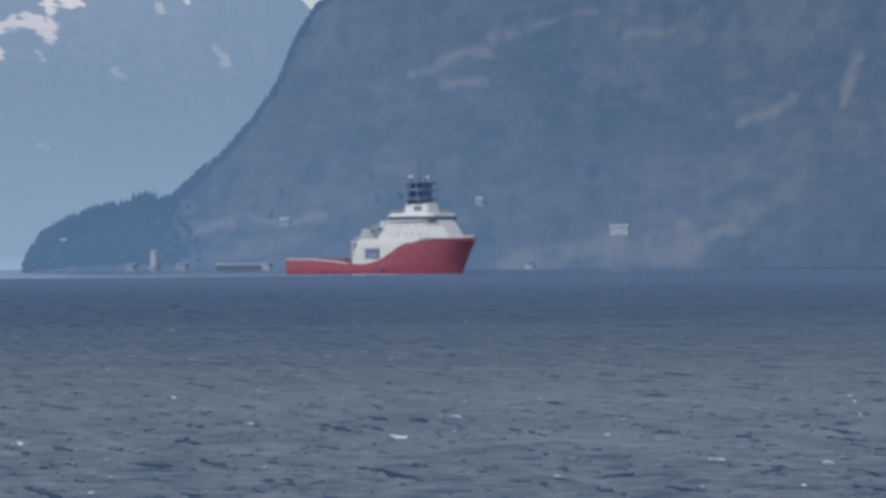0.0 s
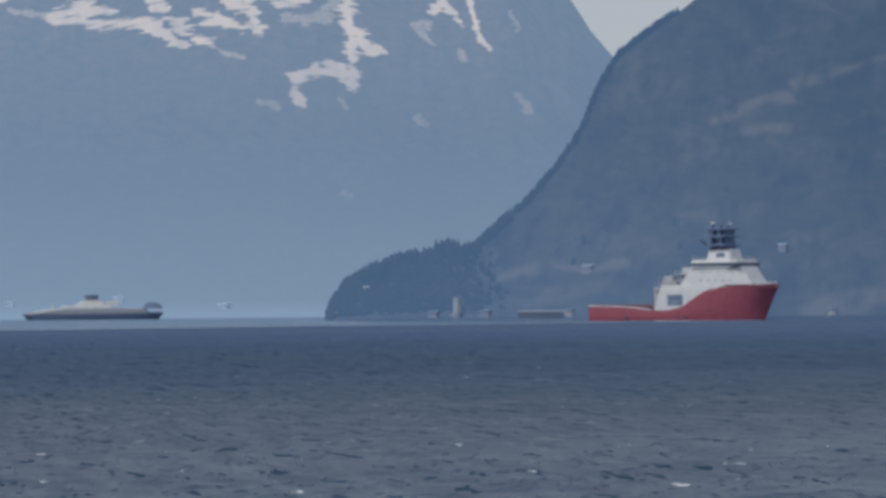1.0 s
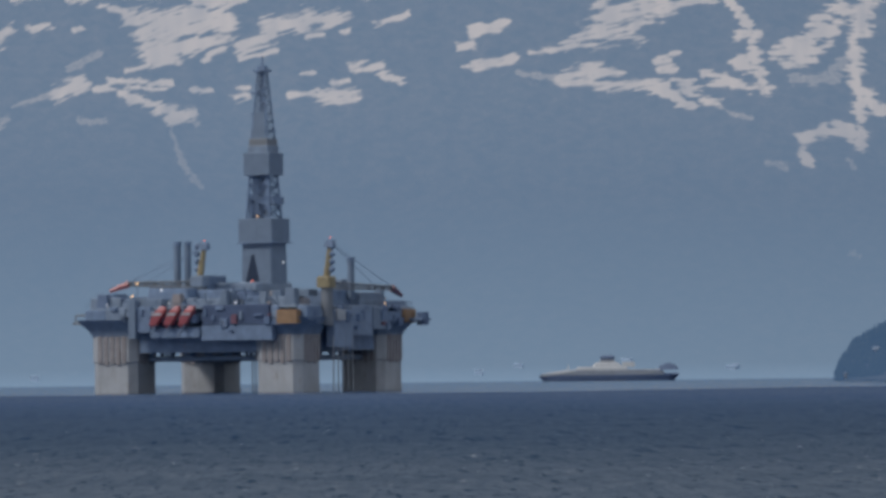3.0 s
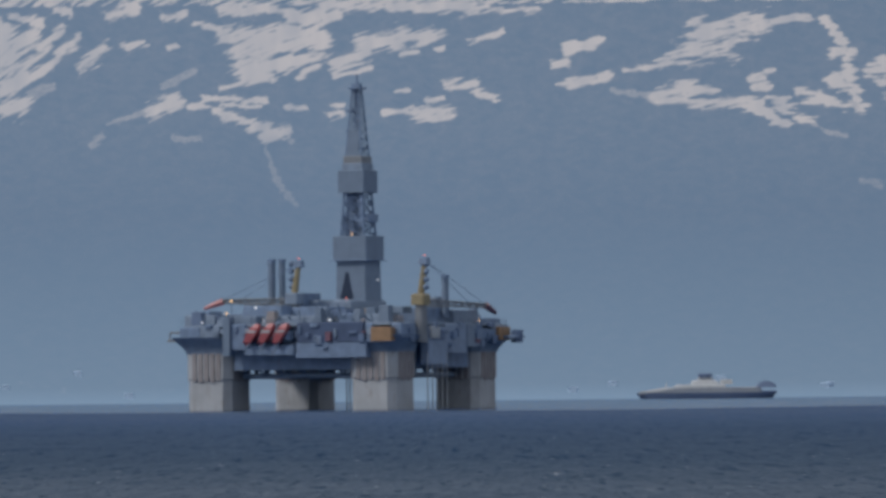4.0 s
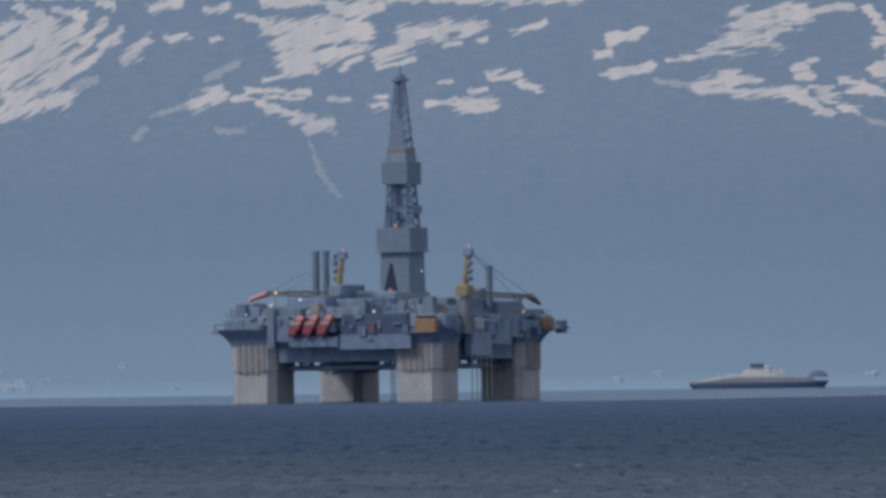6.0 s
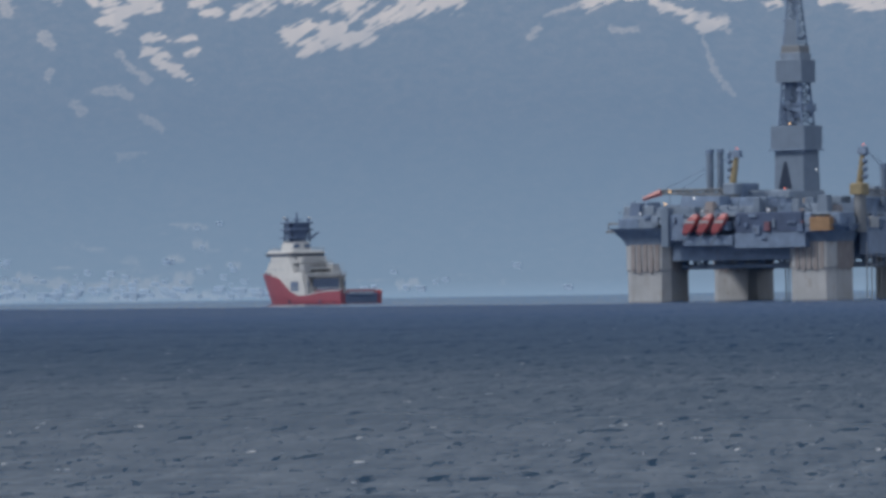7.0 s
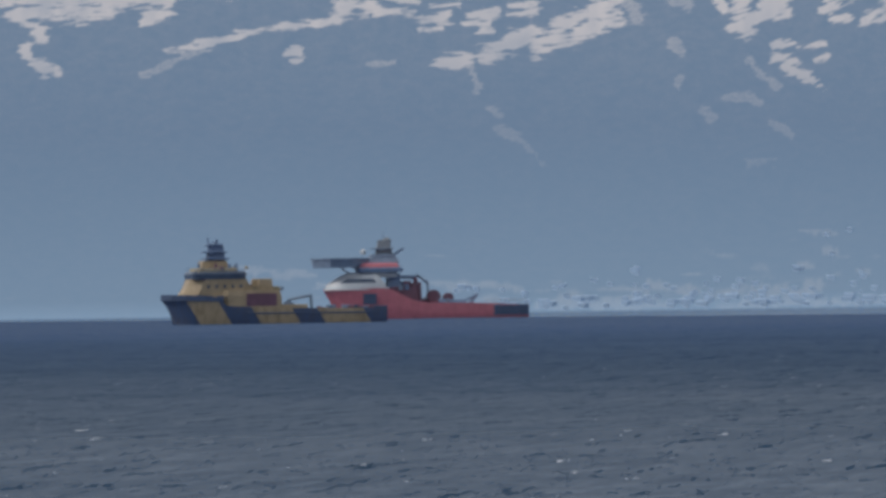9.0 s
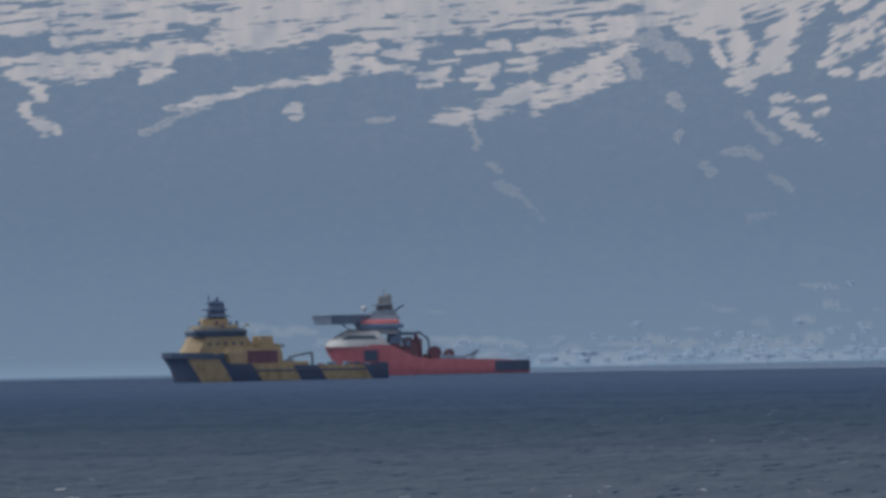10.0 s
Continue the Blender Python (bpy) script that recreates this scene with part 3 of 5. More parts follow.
# ---- sea ----
def sea_material():
    """Choppy water out to a calmer belt under the far shore; the chop too fine for the mesh is in the normals."""
    m, n, l, b = nodes_of("choppy_sea_water")
    b.inputs["IOR"].default_value = 1.33

    def math_node(op, *vals):
        k = n.new("ShaderNodeMath")
        k.operation = op
        for i, v in enumerate(vals):
            if isinstance(v, (int, float)):
                k.inputs[i].default_value = v
            else:
                l.new(v, k.inputs[i])
        return k.outputs[0]

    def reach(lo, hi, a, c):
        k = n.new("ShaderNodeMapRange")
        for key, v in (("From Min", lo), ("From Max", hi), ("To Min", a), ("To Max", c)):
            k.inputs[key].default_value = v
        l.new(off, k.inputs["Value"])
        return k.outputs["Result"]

    co = n.new("ShaderNodeTexCoord")
    ln = n.new("ShaderNodeVectorMath")
    ln.operation = "LENGTH"
    l.new(co.outputs["Object"], ln.inputs[0])
    wander = noise_node(n, l, 0.012, 5, 0.65, (1, 0.3, 1))
    off = math_node("MULTIPLY_ADD", math_node("SUBTRACT", wander, 0.5), 260.0, ln.outputs["Value"])
    # the calm belt starts farther out towards both ends of the fjord
    side = n.new("ShaderNodeSeparateXYZ")
    l.new(co.outputs["Object"], side.inputs["Vector"])
    plain = off
    off = math_node("MULTIPLY_ADD", math_node("MINIMUM", side.outputs["X"], 0.0), 2.1, plain)
    off = math_node("MULTIPLY_ADD", math_node("MAXIMUM", side.outputs["X"], 0.0), -1.3, off)
    calm = reach(1500, 1530, 0.0, 1.0)
    off = plain
    mp = n.new("ShaderNodeMapping")
    mp.inputs["Scale"].default_value = (1.9, 0.15, 1.0)
    l.new(co.outputs["Object"], mp.inputs["Vector"])
    tx = n.new("ShaderNodeTexNoise")
    tx.inputs["Scale"].default_value, tx.inputs["Detail"].default_value, tx.inputs["Roughness"].default_value = 0.75, 6.0, 0.68
    l.new(mp.outputs["Vector"], tx.inputs["Vector"])
    sh = n.new("ShaderNodeVectorMath")
    sh.operation = "SUBTRACT"
    sh.inputs[1].default_value = (0.5, 0.5, 0.5)
    l.new(tx.outputs["Color"], sh.inputs[0])
    fl = n.new("ShaderNodeVectorMath")
    fl.operation = "MULTIPLY"
    fl.inputs[1].default_value = (1, 1, 0)
    l.new(sh.outputs[0], fl.inputs[0])
    sc = n.new("ShaderNodeVectorMath")
    sc.operation = "SCALE"
    l.new(fl.outputs[0], sc.inputs[0])
    l.new(math_node("MULTIPLY", math_node("SUBTRACT", 1.0, math_node("MULTIPLY", calm, 0.97)), 0.36), sc.inputs["Scale"])
    # short steep faces that look to the shore, stretched to fit the camera's view, and wide gusts and slicks
    dash = ramp(n, l, noise_node(n, l, 2.3, 4, 0.62, (0.9, 0.42, 1)), [(0.605, (0, 0, 0)), (0.635, (0.85, 0.85, 0.85))])
    dash = math_node("MAXIMUM", dash, ramp(n, l, noise_node(n, l, 1.4, 4, 0.62, (0.85, 0.085, 1)), [(0.612, (0, 0, 0)), (0.635, (1, 1, 1))]))
    mid = ramp(n, l, noise_node(n, l, 1.0, 4, 0.65, (0.62, 0.030, 1)), [(0.60, (0, 0, 0)), (0.635, (0.8, 0.8, 0.8))])
    dash = math_node("MAXIMUM", dash, math_node("MULTIPLY", mid, reach(240, 480, 0.0, 1.0)))
    gusts = noise_node(n, l, 0.03, 4, 0.6, (0.25, 1.0, 1))
    lean = math_node("ADD", math_node("SUBTRACT", reach(110, 420, 0.124, 0.325), reach(500, 1300, 0.0, 0.175)), math_node("MULTIPLY", dash, 0.5))
    lean = math_node("ADD", lean, math_node("MULTIPLY", math_node("SUBTRACT", gusts, 0.5), 0.16))
    lean = math_node("MULTIPLY", lean, math_node("SUBTRACT", 1.0, math_node("MULTIPLY", calm, 0.90)))
    tilt = n.new("ShaderNodeCombineXYZ")
    l.new(math_node("MULTIPLY", lean, -1.0), tilt.inputs["Y"])
    geo = n.new("ShaderNodeNewGeometry")
    a0 = n.new("ShaderNodeVectorMath")
    a0.operation = "ADD"
    l.new(geo.outputs["Normal"], a0.inputs[0])
    l.new(tilt.outputs[0], a0.inputs[1])
    ad = n.new("ShaderNodeVectorMath")
    ad.operation = "ADD"
    l.new(a0.outputs[0], ad.inputs[0])
    l.new(sc.outputs[0], ad.inputs[1])
    nm = n.new("ShaderNodeVectorMath")
    nm.operation = "NORMALIZE"
    l.new(ad.outputs[0], nm.inputs[0])
    l.new(nm.outputs[0], b.inputs["Normal"])
    # breaking crests: few, small and thin
    crest = ramp(n, l, noise_node(n, l, 1.3, 3, 0.6, (0.75, 0.2, 1)), [(0.693, (0, 0, 0)), (0.713, (1, 1, 1))])
    crest = math_node("MULTIPLY", crest, math_node("SUBTRACT", 1.0, calm))
    # bluer with distance: a haze tint painted into the water's colour
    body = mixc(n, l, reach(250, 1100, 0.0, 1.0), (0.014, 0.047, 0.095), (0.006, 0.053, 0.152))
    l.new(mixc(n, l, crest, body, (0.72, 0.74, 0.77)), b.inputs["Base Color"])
    rough = math_node("SUBTRACT", reach(150, 700, 0.26, 0.40), math_node("MULTIPLY", calm, 0.30))
    l.new(math_node("MULTIPLY_ADD", crest, 0.5, rough), b.inputs["Roughness"])
    return m


def build_sea():
    k = 0.75 / (EYE_Z * UNIT)
    inv = np.arange(1 / 88.0, 1 / 4900.0, -k)
    r = 1 / inv
    dr = np.gradient(r)
    az = np.linspace(-2950, 2650, 900) / UNIT
    R, A = np.meshgrid(r, az, indexing="ij")
    X, Y = R * np.sin(A), R * np.cos(A)
    Z = np.zeros_like(X)
    step = np.maximum(dr[:, None], R * (az[1] - az[0]))
    rng = np.random.default_rng(8)
    for i in range(64):
        lam = 0.4 * (2.8 / 0.4) ** (i / 63)
        th = radians(186) + rng.normal(0, 0.6)
        amp = 0.0042 * lam ** 0.3 * rng.uniform(0.6, 1.4)
        kx, ky = math.tau / lam * math.sin(th), math.tau / lam * math.cos(th)
        keep = np.clip((lam / step - 2.2) / 2, 0, 1)
        ph = kx * X + ky * Y + rng.uniform(0, 6.28) + 1.5 * (vnoise(X / (lam * 4), Y / (lam * 4), i) - 0.5)
        Z += amp * keep * (np.sin(ph) + 0.3 * np.sin(2 * ph + 1.2))
    gust = 0.55 + 0.9 * fbm(X / 30, Y / 60, 3, 15)
    Z *= gust
    co = np.stack([X, Y, Z], axis=-1).reshape(-1, 3)
    rows, cols = X.shape
    quads = quads_of(rows, cols)[:, ::-1]
    # the rest of the sheet, out of view, in coarse rings
    r2 = np.array([0.01, 20, 88, 300, 1000, 2500, 4900.0])
    a2 = np.linspace(az[-1], az[0] + math.tau, 60)
    R2, A2 = np.meshgrid(r2, a2, indexing="ij")
    co2 = np.stack([R2 * np.sin(A2), R2 * np.cos(A2), R2 * 0 - 0.02], axis=-1).reshape(-1, 3)
    q2 = quads_of(len(r2), len(a2), len(co))[:, ::-1]
    r3 = np.array([0.01, 20, 88.5])
    a3 = np.linspace(az[0], az[-1], 8)
    R3, A3 = np.meshgrid(r3, a3, indexing="ij")
    co3 = np.stack([R3 * np.sin(A3), R3 * np.cos(A3), R3 * 0 - 0.02], axis=-1).reshape(-1, 3)
    q3 = quads_of(3, 8, len(co) + len(co2))[:, ::-1]
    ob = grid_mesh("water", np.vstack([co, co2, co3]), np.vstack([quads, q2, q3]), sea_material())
    return tagged(ob, "choppy slate-grey fjord water with small breaking crests", "water", kind="structure")


# ---- vessels ----
def hull_rings(stations, drop=1.1, draft=-2.5):
    """Stations of (x at the waterline, x at the rail, half width at the rail, at the waterline, height of the rail)."""
    rings = []
    for xw, xr, br, bw, zt in stations:
        i = max(br - 0.35, br * 0.4)
        rings.append([(xr, -br, zt), (xw + (xr - xw) * 0.4, -(0.35 * bw + 0.65 * br), zt * 0.45), (xw, -bw, 0), (xw, -bw * 0.85, draft), (xw, bw * 0.85, draft), (xw, bw, 0),
                      (xw + (xr - xw) * 0.4, (0.35 * bw + 0.65 * br), zt * 0.45), (xr, br, zt), (xr, i, zt), (xr, i, zt - drop), (xr, -i, zt - drop), (xr, -i, zt)])
    return rings


def rail(parent, pts, h=1.1, name="guard_rail", mat=None):
    bm = bmesh.new()
    for a, b in zip(pts, pts[1:]):
        a, b = Vector(a), Vector(b)
        for f in (0.5, 1.0):
            rod(a + Vector((0, 0, h * f)), b + Vector((0, 0, h * f)), 0.05, sides=4, bm=bm)
        steps = max(1, int((b - a).length / 2))
        for k in range(steps + 1):
            c = a.lerp(b, k / steps)
            rod(c, c + Vector((0, 0, h)), 0.05, sides=4, bm=bm)
    return part(name, bm, mat or OFFWHITE, parent)


def windows_along(parent, xs, y, z, w, h, facing, mat=None):
    """Single panes set 3 cm proud of a side wall (facing 'y') or a cross wall (facing 'x')."""
    for v in xs:
        if facing == "y":
            part("window", block(v - w / 2, v + w / 2, y - 0.06, y + 0.06, z, z + h, c=0.03), mat or GLASS, parent)
        else:
            part("window", block(y - 0.06, y + 0.06, v - w / 2, v + w / 2, z, z + h, c=0.03), mat or GLASS, parent)


def red_white_vessel(x, y, turn, label):
    """Anchor handler: low working deck aft, white house forward, dark blue mast."""
    v = thing("offshore_vessel", x, y, 0, turn, label, "ship", "offshore support vessels")
    rail_z = [(-36, 4.9), (-24, 4.7), (-16, 4.1), (-10, 3.3), (-3, 3.2), (2.5, 4.4), (7.5, 7.2), (11.5, 9.6), (15, 10.7), (20, 11.2), (36, 12.0)]
    st = []
    for k in range(25):
        t = k / 24
        xr = -36 + 72 * t
        br = 9.0 if xr < 8 else 9.0 * math.sqrt(max(0.0, 1 - ((xr - 8) / 28.2) ** 2.6))
        xw = -36 + 66.5 * t
        bw = 8.7 if xw < -2 else 8.7 * math.sqrt(max(0.0, 1 - ((xw + 2) / 32.6) ** 2.0))
        st.append((xw, xr, max(br, 0.35), max(bw, 0.2), curve_at(xr, rail_z)))
    part("hull", loft(hull_rings(st)), RED, v, "red hull plating with a swept sheer line")
    part("working_deck", block(-35, -9, -8.2, 8.2, 3.35, 3.55), DECKGREEN, v)
    # dark blue over the red hull puts the stern's shade into colour
    part("stern_plate", block(-36.15, -35.8, -6.9, 6.9, 0.3, 4.0, c=0.1), NAVY, v, "dark worn stern plate with shade painted in")
    part("stern_roller", rod((-35.9, -5, 3.6), (-35.9, 5, 3.6), 0.9, sides=10), STEEL, v)
    for s in (-1, 1):
        part("cargo_rail", block(-34, -12, s * 6.9 - 0.25, s * 6.9 + 0.25, 3.5, 5.4, c=0.1), MAROON, v)
    for k in range(2):
        part("tyre_fender", rod((-20 + 24 * k, -9.0, 1.0), (-20 + 24 * k, -9.25, 1.0), 0.6, sides=10), BLACKBLUE, v)
        part("tyre_fender", rod((-20 + 24 * k, 9.0, 1.0), (-20 + 24 * k, 9.25, 1.0), 0.6, sides=10), BLACKBLUE, v)
    # main house, flush with the sides
    rings = []
    for z, xa, xf, hw in ((2.6, -8.6, -4, 8.9), (3.6, -8.4, 1.5, 8.92), (5.0, -8.1, 4.5, 8.92), (7.6, -7.5, 9, 8.92), (10.0, -6.6, 13.5, 8.9), (11.2, -6, 19, 8.8)):
        rings.append([(xa, -hw, z), (xf, -hw, z), (xf, hw, z), (xa, hw, z)])
    house = part("deck_house", loft(rings), WHITE, v, "white lower deck house")
    part("forward_house", loft([[(-6, -hw, z), (xf - 12, -hw, z), (xf - 5, -hw * 0.72, z), (xf, -hw * 0.35, z), (xf, hw * 0.35, z), (xf - 5, hw * 0.72, z), (xf - 12, hw, z), (-6, hw, z)] for z, xf, hw in ((10.6, 30.2, 8.5), (11.9, 30.0, 8.5))]), WHITE, v)
    rings = []
    for z, xa, xf, hw in ((11.9, 1.5, 29.0, 8.3), (15.4, 4.2, 26.6, 8.1), (18.2, 6.4, 24.4, 7.9)):
        rings.append([(xa, -hw, z), (xf - 5, -hw, z), (xf, -hw * 0.6, z), (xf, hw * 0.6, z), (xf - 5, hw, z), (xa, hw, z)])
    upper = part("upper_house", loft(rings), WHITE, v, "white stepped upper house")
    windows_along(upper, [10, 13, 16, 19, 22], -8.2, 13.2, 0.9, 0.35, "y", STEEL)
    windows_along(upper, [10, 13, 16, 19, 22], 8.2, 13.2, 0.9, 0.35, "y", STEEL)
    windows_along(upper, [11, 14, 17, 20], -8.05, 16.4, 0.9, 0.3, "y", STEEL)
    windows_along(upper, [11, 14, 17, 20], 8.05, 16.4, 0.9, 0.3, "y", STEEL)
    for s in (-1, 1):
        # no hollow here: a dark plate carries the boat recess's shade
        part("recess_plate", block(-3.2, 3.0, s * 8.82 - 0.12, s * 8.82 + 0.12, 4.9, 8.6, c=0.4), NAVY, house, "dark plate with rounded corners, painted for a recess's shade")
        part("rescue_boat_cradle", block(-1.6, 1.6, s * 8.98 - 0.08, s * 8.98 + 0.08, 5.5, 6.6, c=0.2), STEEL, house)
        part("raft_platform", block(-7.2, 0.8, s * 7.2 - 1.3, s * 7.2 + 1.3, 12.0, 12.3), OFFWHITE, house)
        for q in range(3):
            part("life_raft", rod((-6 + 2.3 * q, s * 7.4, 13.0), (-4.5 + 2.3 * q, s * 7.4, 13.0), 0.65, sides=8), OFFWHITE, house)
        rail(house, [(-7.2, s * 8.4, 12.2), (1.2, s * 8.4, 12.2)], 2.6, "raft_frame")
        part("exhaust_casing", block(-5.5, -1.5, s * 6.2 - 1.6, s * 6.2 + 1.6, 12.0, 15.2, 0.9), OFFWHITE, v)
        # side walls and roof of the winch bay
        part("bay_wall", block(-9.1, -7.9, s * 7.9 - 0.5, s * 7.9 + 0.5, 3.0, 10.6), OFFWHITE, v)
    part("bay_roof", block(-9.3, -6.6, -8.6, 8.6, 10.4, 11.2), OFFWHITE, v)
    # shallow plate: the bay's shade is put into its dark colour
    part("bay_shade_plate", block(-8.95, -8.45, -5.6, 5.6, 6.4, 9.8), NAVY, v, "dark blue plate painted for the winch bay's shade")
    part("winch_drum", rod((-9.9, -4.5, 5.2), (-9.9, 4.5, 5.2), 1.1, sides=12), STEEL, v)
    for s in (-1, 1):
        part("side_hatch", block(-9.3, -9.05, s * 7.9 - 0.35, s * 7.9 + 0.35, 6.6, 8.6), NAVY, v, "dark hatch beside the winch bay")
    rail(v, [(-9.1, -8.4, 11.2), (-9.1, 8.4, 11.2)], 1.2)
    for z in (13.2, 15.6):
        part("aft_gallery", block(-4.4 + (z - 13.2) * 1.2, 4.6 + (z - 13.2) * 0.6, -7.2, 7.2, z, z + 0.35), OFFWHITE, v)
        rail(v, [(-4.3 + (z - 13.2) * 1.2, -7, z + 0.3), (-4.3 + (z - 13.2) * 1.2, 7, z + 0.3)])
    part("aft_casing", block(0, 6.5, -5.2, 5.2, 11.9, 18.0, 0.92), OFFWHITE, v)
    part("window_band", block(6.6, 23.8, -8.0, 8.0, 18.2, 19.4, 1.02), GLASS, v, "continuous dark bridge windows")
    part("bridge_roof", block(5.2, 24.0, -8.4, 8.4, 19.4, 20.5, 0.97, 1.6), WHITE, v)
    part("bridge_wing_rail", rod((6, -8.4, 17.9), (22, -8.4, 17.9), 0.25, sides=6), WHITE, v)
    part("top_house", block(9.5, 19.6, -4.2, 4.2, 20.5, 24.2, 0.84, 0.5), WHITE, v, "white house under the mast")
    windows_along(v, [15.5], -4.15, 21.4, 3.2, 1.5, "y", NAVY)
    windows_along(v, [-2.4, 2.4], 9.7, 21.4, 2.6, 1.5, "x", NAVY)
    rail(v, [(6.4, -8, 20.5), (21, -8, 20.5), (23, 0, 20.5), (21, 8, 20.5), (6.4, 8, 20.5), (6.4, -8, 20.5)])
    part("mast", block(11.0, 16.2, -2.7, 2.7, 24.2, 31.2, 1.3), NAVY, v, "dark blue mast tower")
    for z, w in ((25.2, 5.4), (28.2, 5.2), (30.8, 5.0)):
        part("mast_platform", block(9.6, 17.8, -w, w, z, z + 0.6), NAVY, v)
    for s in (-1, 1):
        part("mast_leg", rod((11.5, s * 4.4, 24), (13, s * 4.6, 33), 0.6), NAVY, v)
        part("mast_leg", rod((16, s * 4.0, 24), (15, s * 4.4, 31), 0.5), NAVY, v)
        part("fire_monitor", rod((10.5, s * 4.6, 25.4), (9.0, s * 7.0, 27.6), 0.5, 0.3), NAVY, v)
        part("radome", ball((13.6, s * 5.4, 32.9), 0.72, 0.75), WHITE, v, "white satellite dome")
    part("mast_pole", rod((13.6, 0, 31.0), (13.6, 0, 35.0), 0.6, 0.3), NAVY, v)
    part("radar_bar", block(13.0, 13.6, -2.2, 2.2, 32.2, 32.6), NAVY, v)
    for s in (-1, 1):
        cap = [(-36, s * 8.9, 5.0), (-24, s * 8.9, 4.8), (-16, s * 8.9, 4.2), (-10, s * 8.9, 3.4)]
        for q0, q1 in zip(cap, cap[1:]):
            part("bulwark_rail", rod(q0, q1, 0.22), WHITE, v)
    part("bow_bulwark_cap", block(25.0, 35.4, -0.9, 0.9, 11.5, 12.3), OFFWHITE, v)
    part("forecastle_rail", rod((24, -6.6, 12.2), (35.4, -0.6, 12.6), 0.18), WHITE, v)
    part("forecastle_rail", rod((24, 6.6, 12.2), (35.4, 0.6, 12.6), 0.18), WHITE, v)
    return v


def striped_vessel(x, y, turn):
    v = thing("tug_supply_ship", x, y, 0, turn, "yellow anchor handler with slanting black hull stripes lying at anchor", "ship", "offshore support vessels")
    rail_z = [(-34, 4.3), (-12, 4.5), (-6, 4.6), (2, 4.9), (8, 5.2), (15.5, 5.4), (18, 8.2), (34, 8.7)]
    st = []
    for k in range(27):
        t = k / 26
        xr = -34 + 68 * t
        br = 8.2 if xr < 10 else 8.2 * math.sqrt(max(0.0, 1 - ((xr - 10) / 24.2) ** 2.4))
        xw = -34 + 64 * t
        bw = 7.9 if xw < 2 else 7.9 * math.sqrt(max(0.0, 1 - ((xw - 2) / 28.2) ** 2.0))
        st.append((xw, xr, max(br, 0.35), max(bw, 0.2), curve_at(xr, rail_z)))
    part("hull", loft(hull_rings(st)), STRIPES, v, "yellow hull with broad slanting black stripes")
    part("bulwark_cap", loft([[(xx, -w, z - 1.0), (xx, w, z - 1.0), (xx, w, z + 0.8), (xx, -w, z + 0.8)] for xx, w, z in ((16.6, 8.1, 7.8), (22, 7.55, 7.95), (28, 6.0, 8.15), (32, 3.9, 8.25), (34.3, 0.8, 8.3))]), BLACKBLUE, v)
    part("working_deck", block(-33, -2, -7.5, 7.5, 3.3, 3.5), DECKGREEN, v)
    part("stern_block", block(-34.3, -30, -7.0, 7.0, 3.2, 5.0), BLACKBLUE, v)
    rings = [[(xa, -hw, z), (xf - 4, -hw, z), (xf, -hw * 0.6, z), (xf, hw * 0.6, z), (xf - 4, hw, z), (xa, hw, z)] for z, xa, xf, hw in ((4.4, -1.5, 18.5, 7.9), (8.3, -1.2, 19.5, 7.9), (10.2, -0.8, 19.2, 7.7))]
    part("deck_house", loft(rings), YELLOW, v, "yellow deck house")
    rings = [[(xa, -hw, z), (xf - 4, -hw, z), (xf, -hw * 0.6, z), (xf, hw * 0.6, z), (xf - 4, hw, z), (xa, hw, z)] for z, xa, xf, hw in ((8.0, 6, 29.0, 6.6), (12.0, 8.5, 26.6, 6.8), (13.6, 9.2, 26.0, 6.9))]
    part("upper_house", loft(rings), YELLOW, v, "yellow upper house")
    for s in (-1, 1):
        # plate proud of the wall; its dark red stands in for the opening's depth
        part("opening_plate", block(-1 + 1.2, 9.6, s * 7.92 - 0.1, s * 7.92 + 0.1, 5.4, 9.2, c=1.2), MAROON, v, "rounded dark red plate in place of a boat opening")
        part("rubbing_strake", rod((-31, s * 8.2, 3.0), (10, s * 8.2, 3.2), 0.28), BLACKBLUE, v)
        part("side_gallery", block(8, 20, s * 7.4 - 0.5, s * 7.4 + 0.5, 8.3, 8.7), YELLOW, v)
        windows_along(v, [11, 13.5, 16, 18.5, 21], s * 6.86, 11.0, 0.8, 0.9, "y")
        part("funnel", block(1.0, 5.5, s * 5.2 - 1.3, s * 5.2 + 1.3, 10.0, 13.6, 0.85), YELLOW, v)
        rail(v, [(-1, s * 7.6, 10.2), (9, s * 7.6, 10.2)], mat=CRANE_YELLOW)
        rail(v, [(10, s * 6.9, 15.9), (25, s * 6.9, 15.9)], mat=DARKSTEEL)
    part("aft_clutter", block(-1.5, 6, -5, 5, 10.2, 11.2, 0.9), CRANE_YELLOW, v)
    gear = random.Random(3)
    for k in range(24):
        cx, cy = gear.uniform(-2, 24), gear.choice((-1, 1)) * gear.uniform(3.5, 6.5)
        base = 10.0 if cx < 9 else 13.2 if k % 2 else 16.6
        part("deck_gear", block(cx - 0.5, cx + 0.5, cy - 0.5, cy + 0.5, base, base + gear.uniform(0.8, 2.0), 0.8), gear.choice((CRANE_YELLOW, DARKSTEEL, MAROON, STEEL)), v)
    for k in range(16):
        cx = gear.uniform(-31, -12)
        part("deck_gear", block(cx - 0.7, cx + 0.7, 6.2, 7.6, 3.4, gear.uniform(4.3, 5.4), 0.85), gear.choice((CRANE_YELLOW, MAROON, BLACKBLUE, STEEL)), v)
    part("wheelhouse", block(9.5, 25.6, -7.0, 7.0, 13.6, 16.0, 1.06, 0.8), GLASS, v, "dark band of bridge windows")
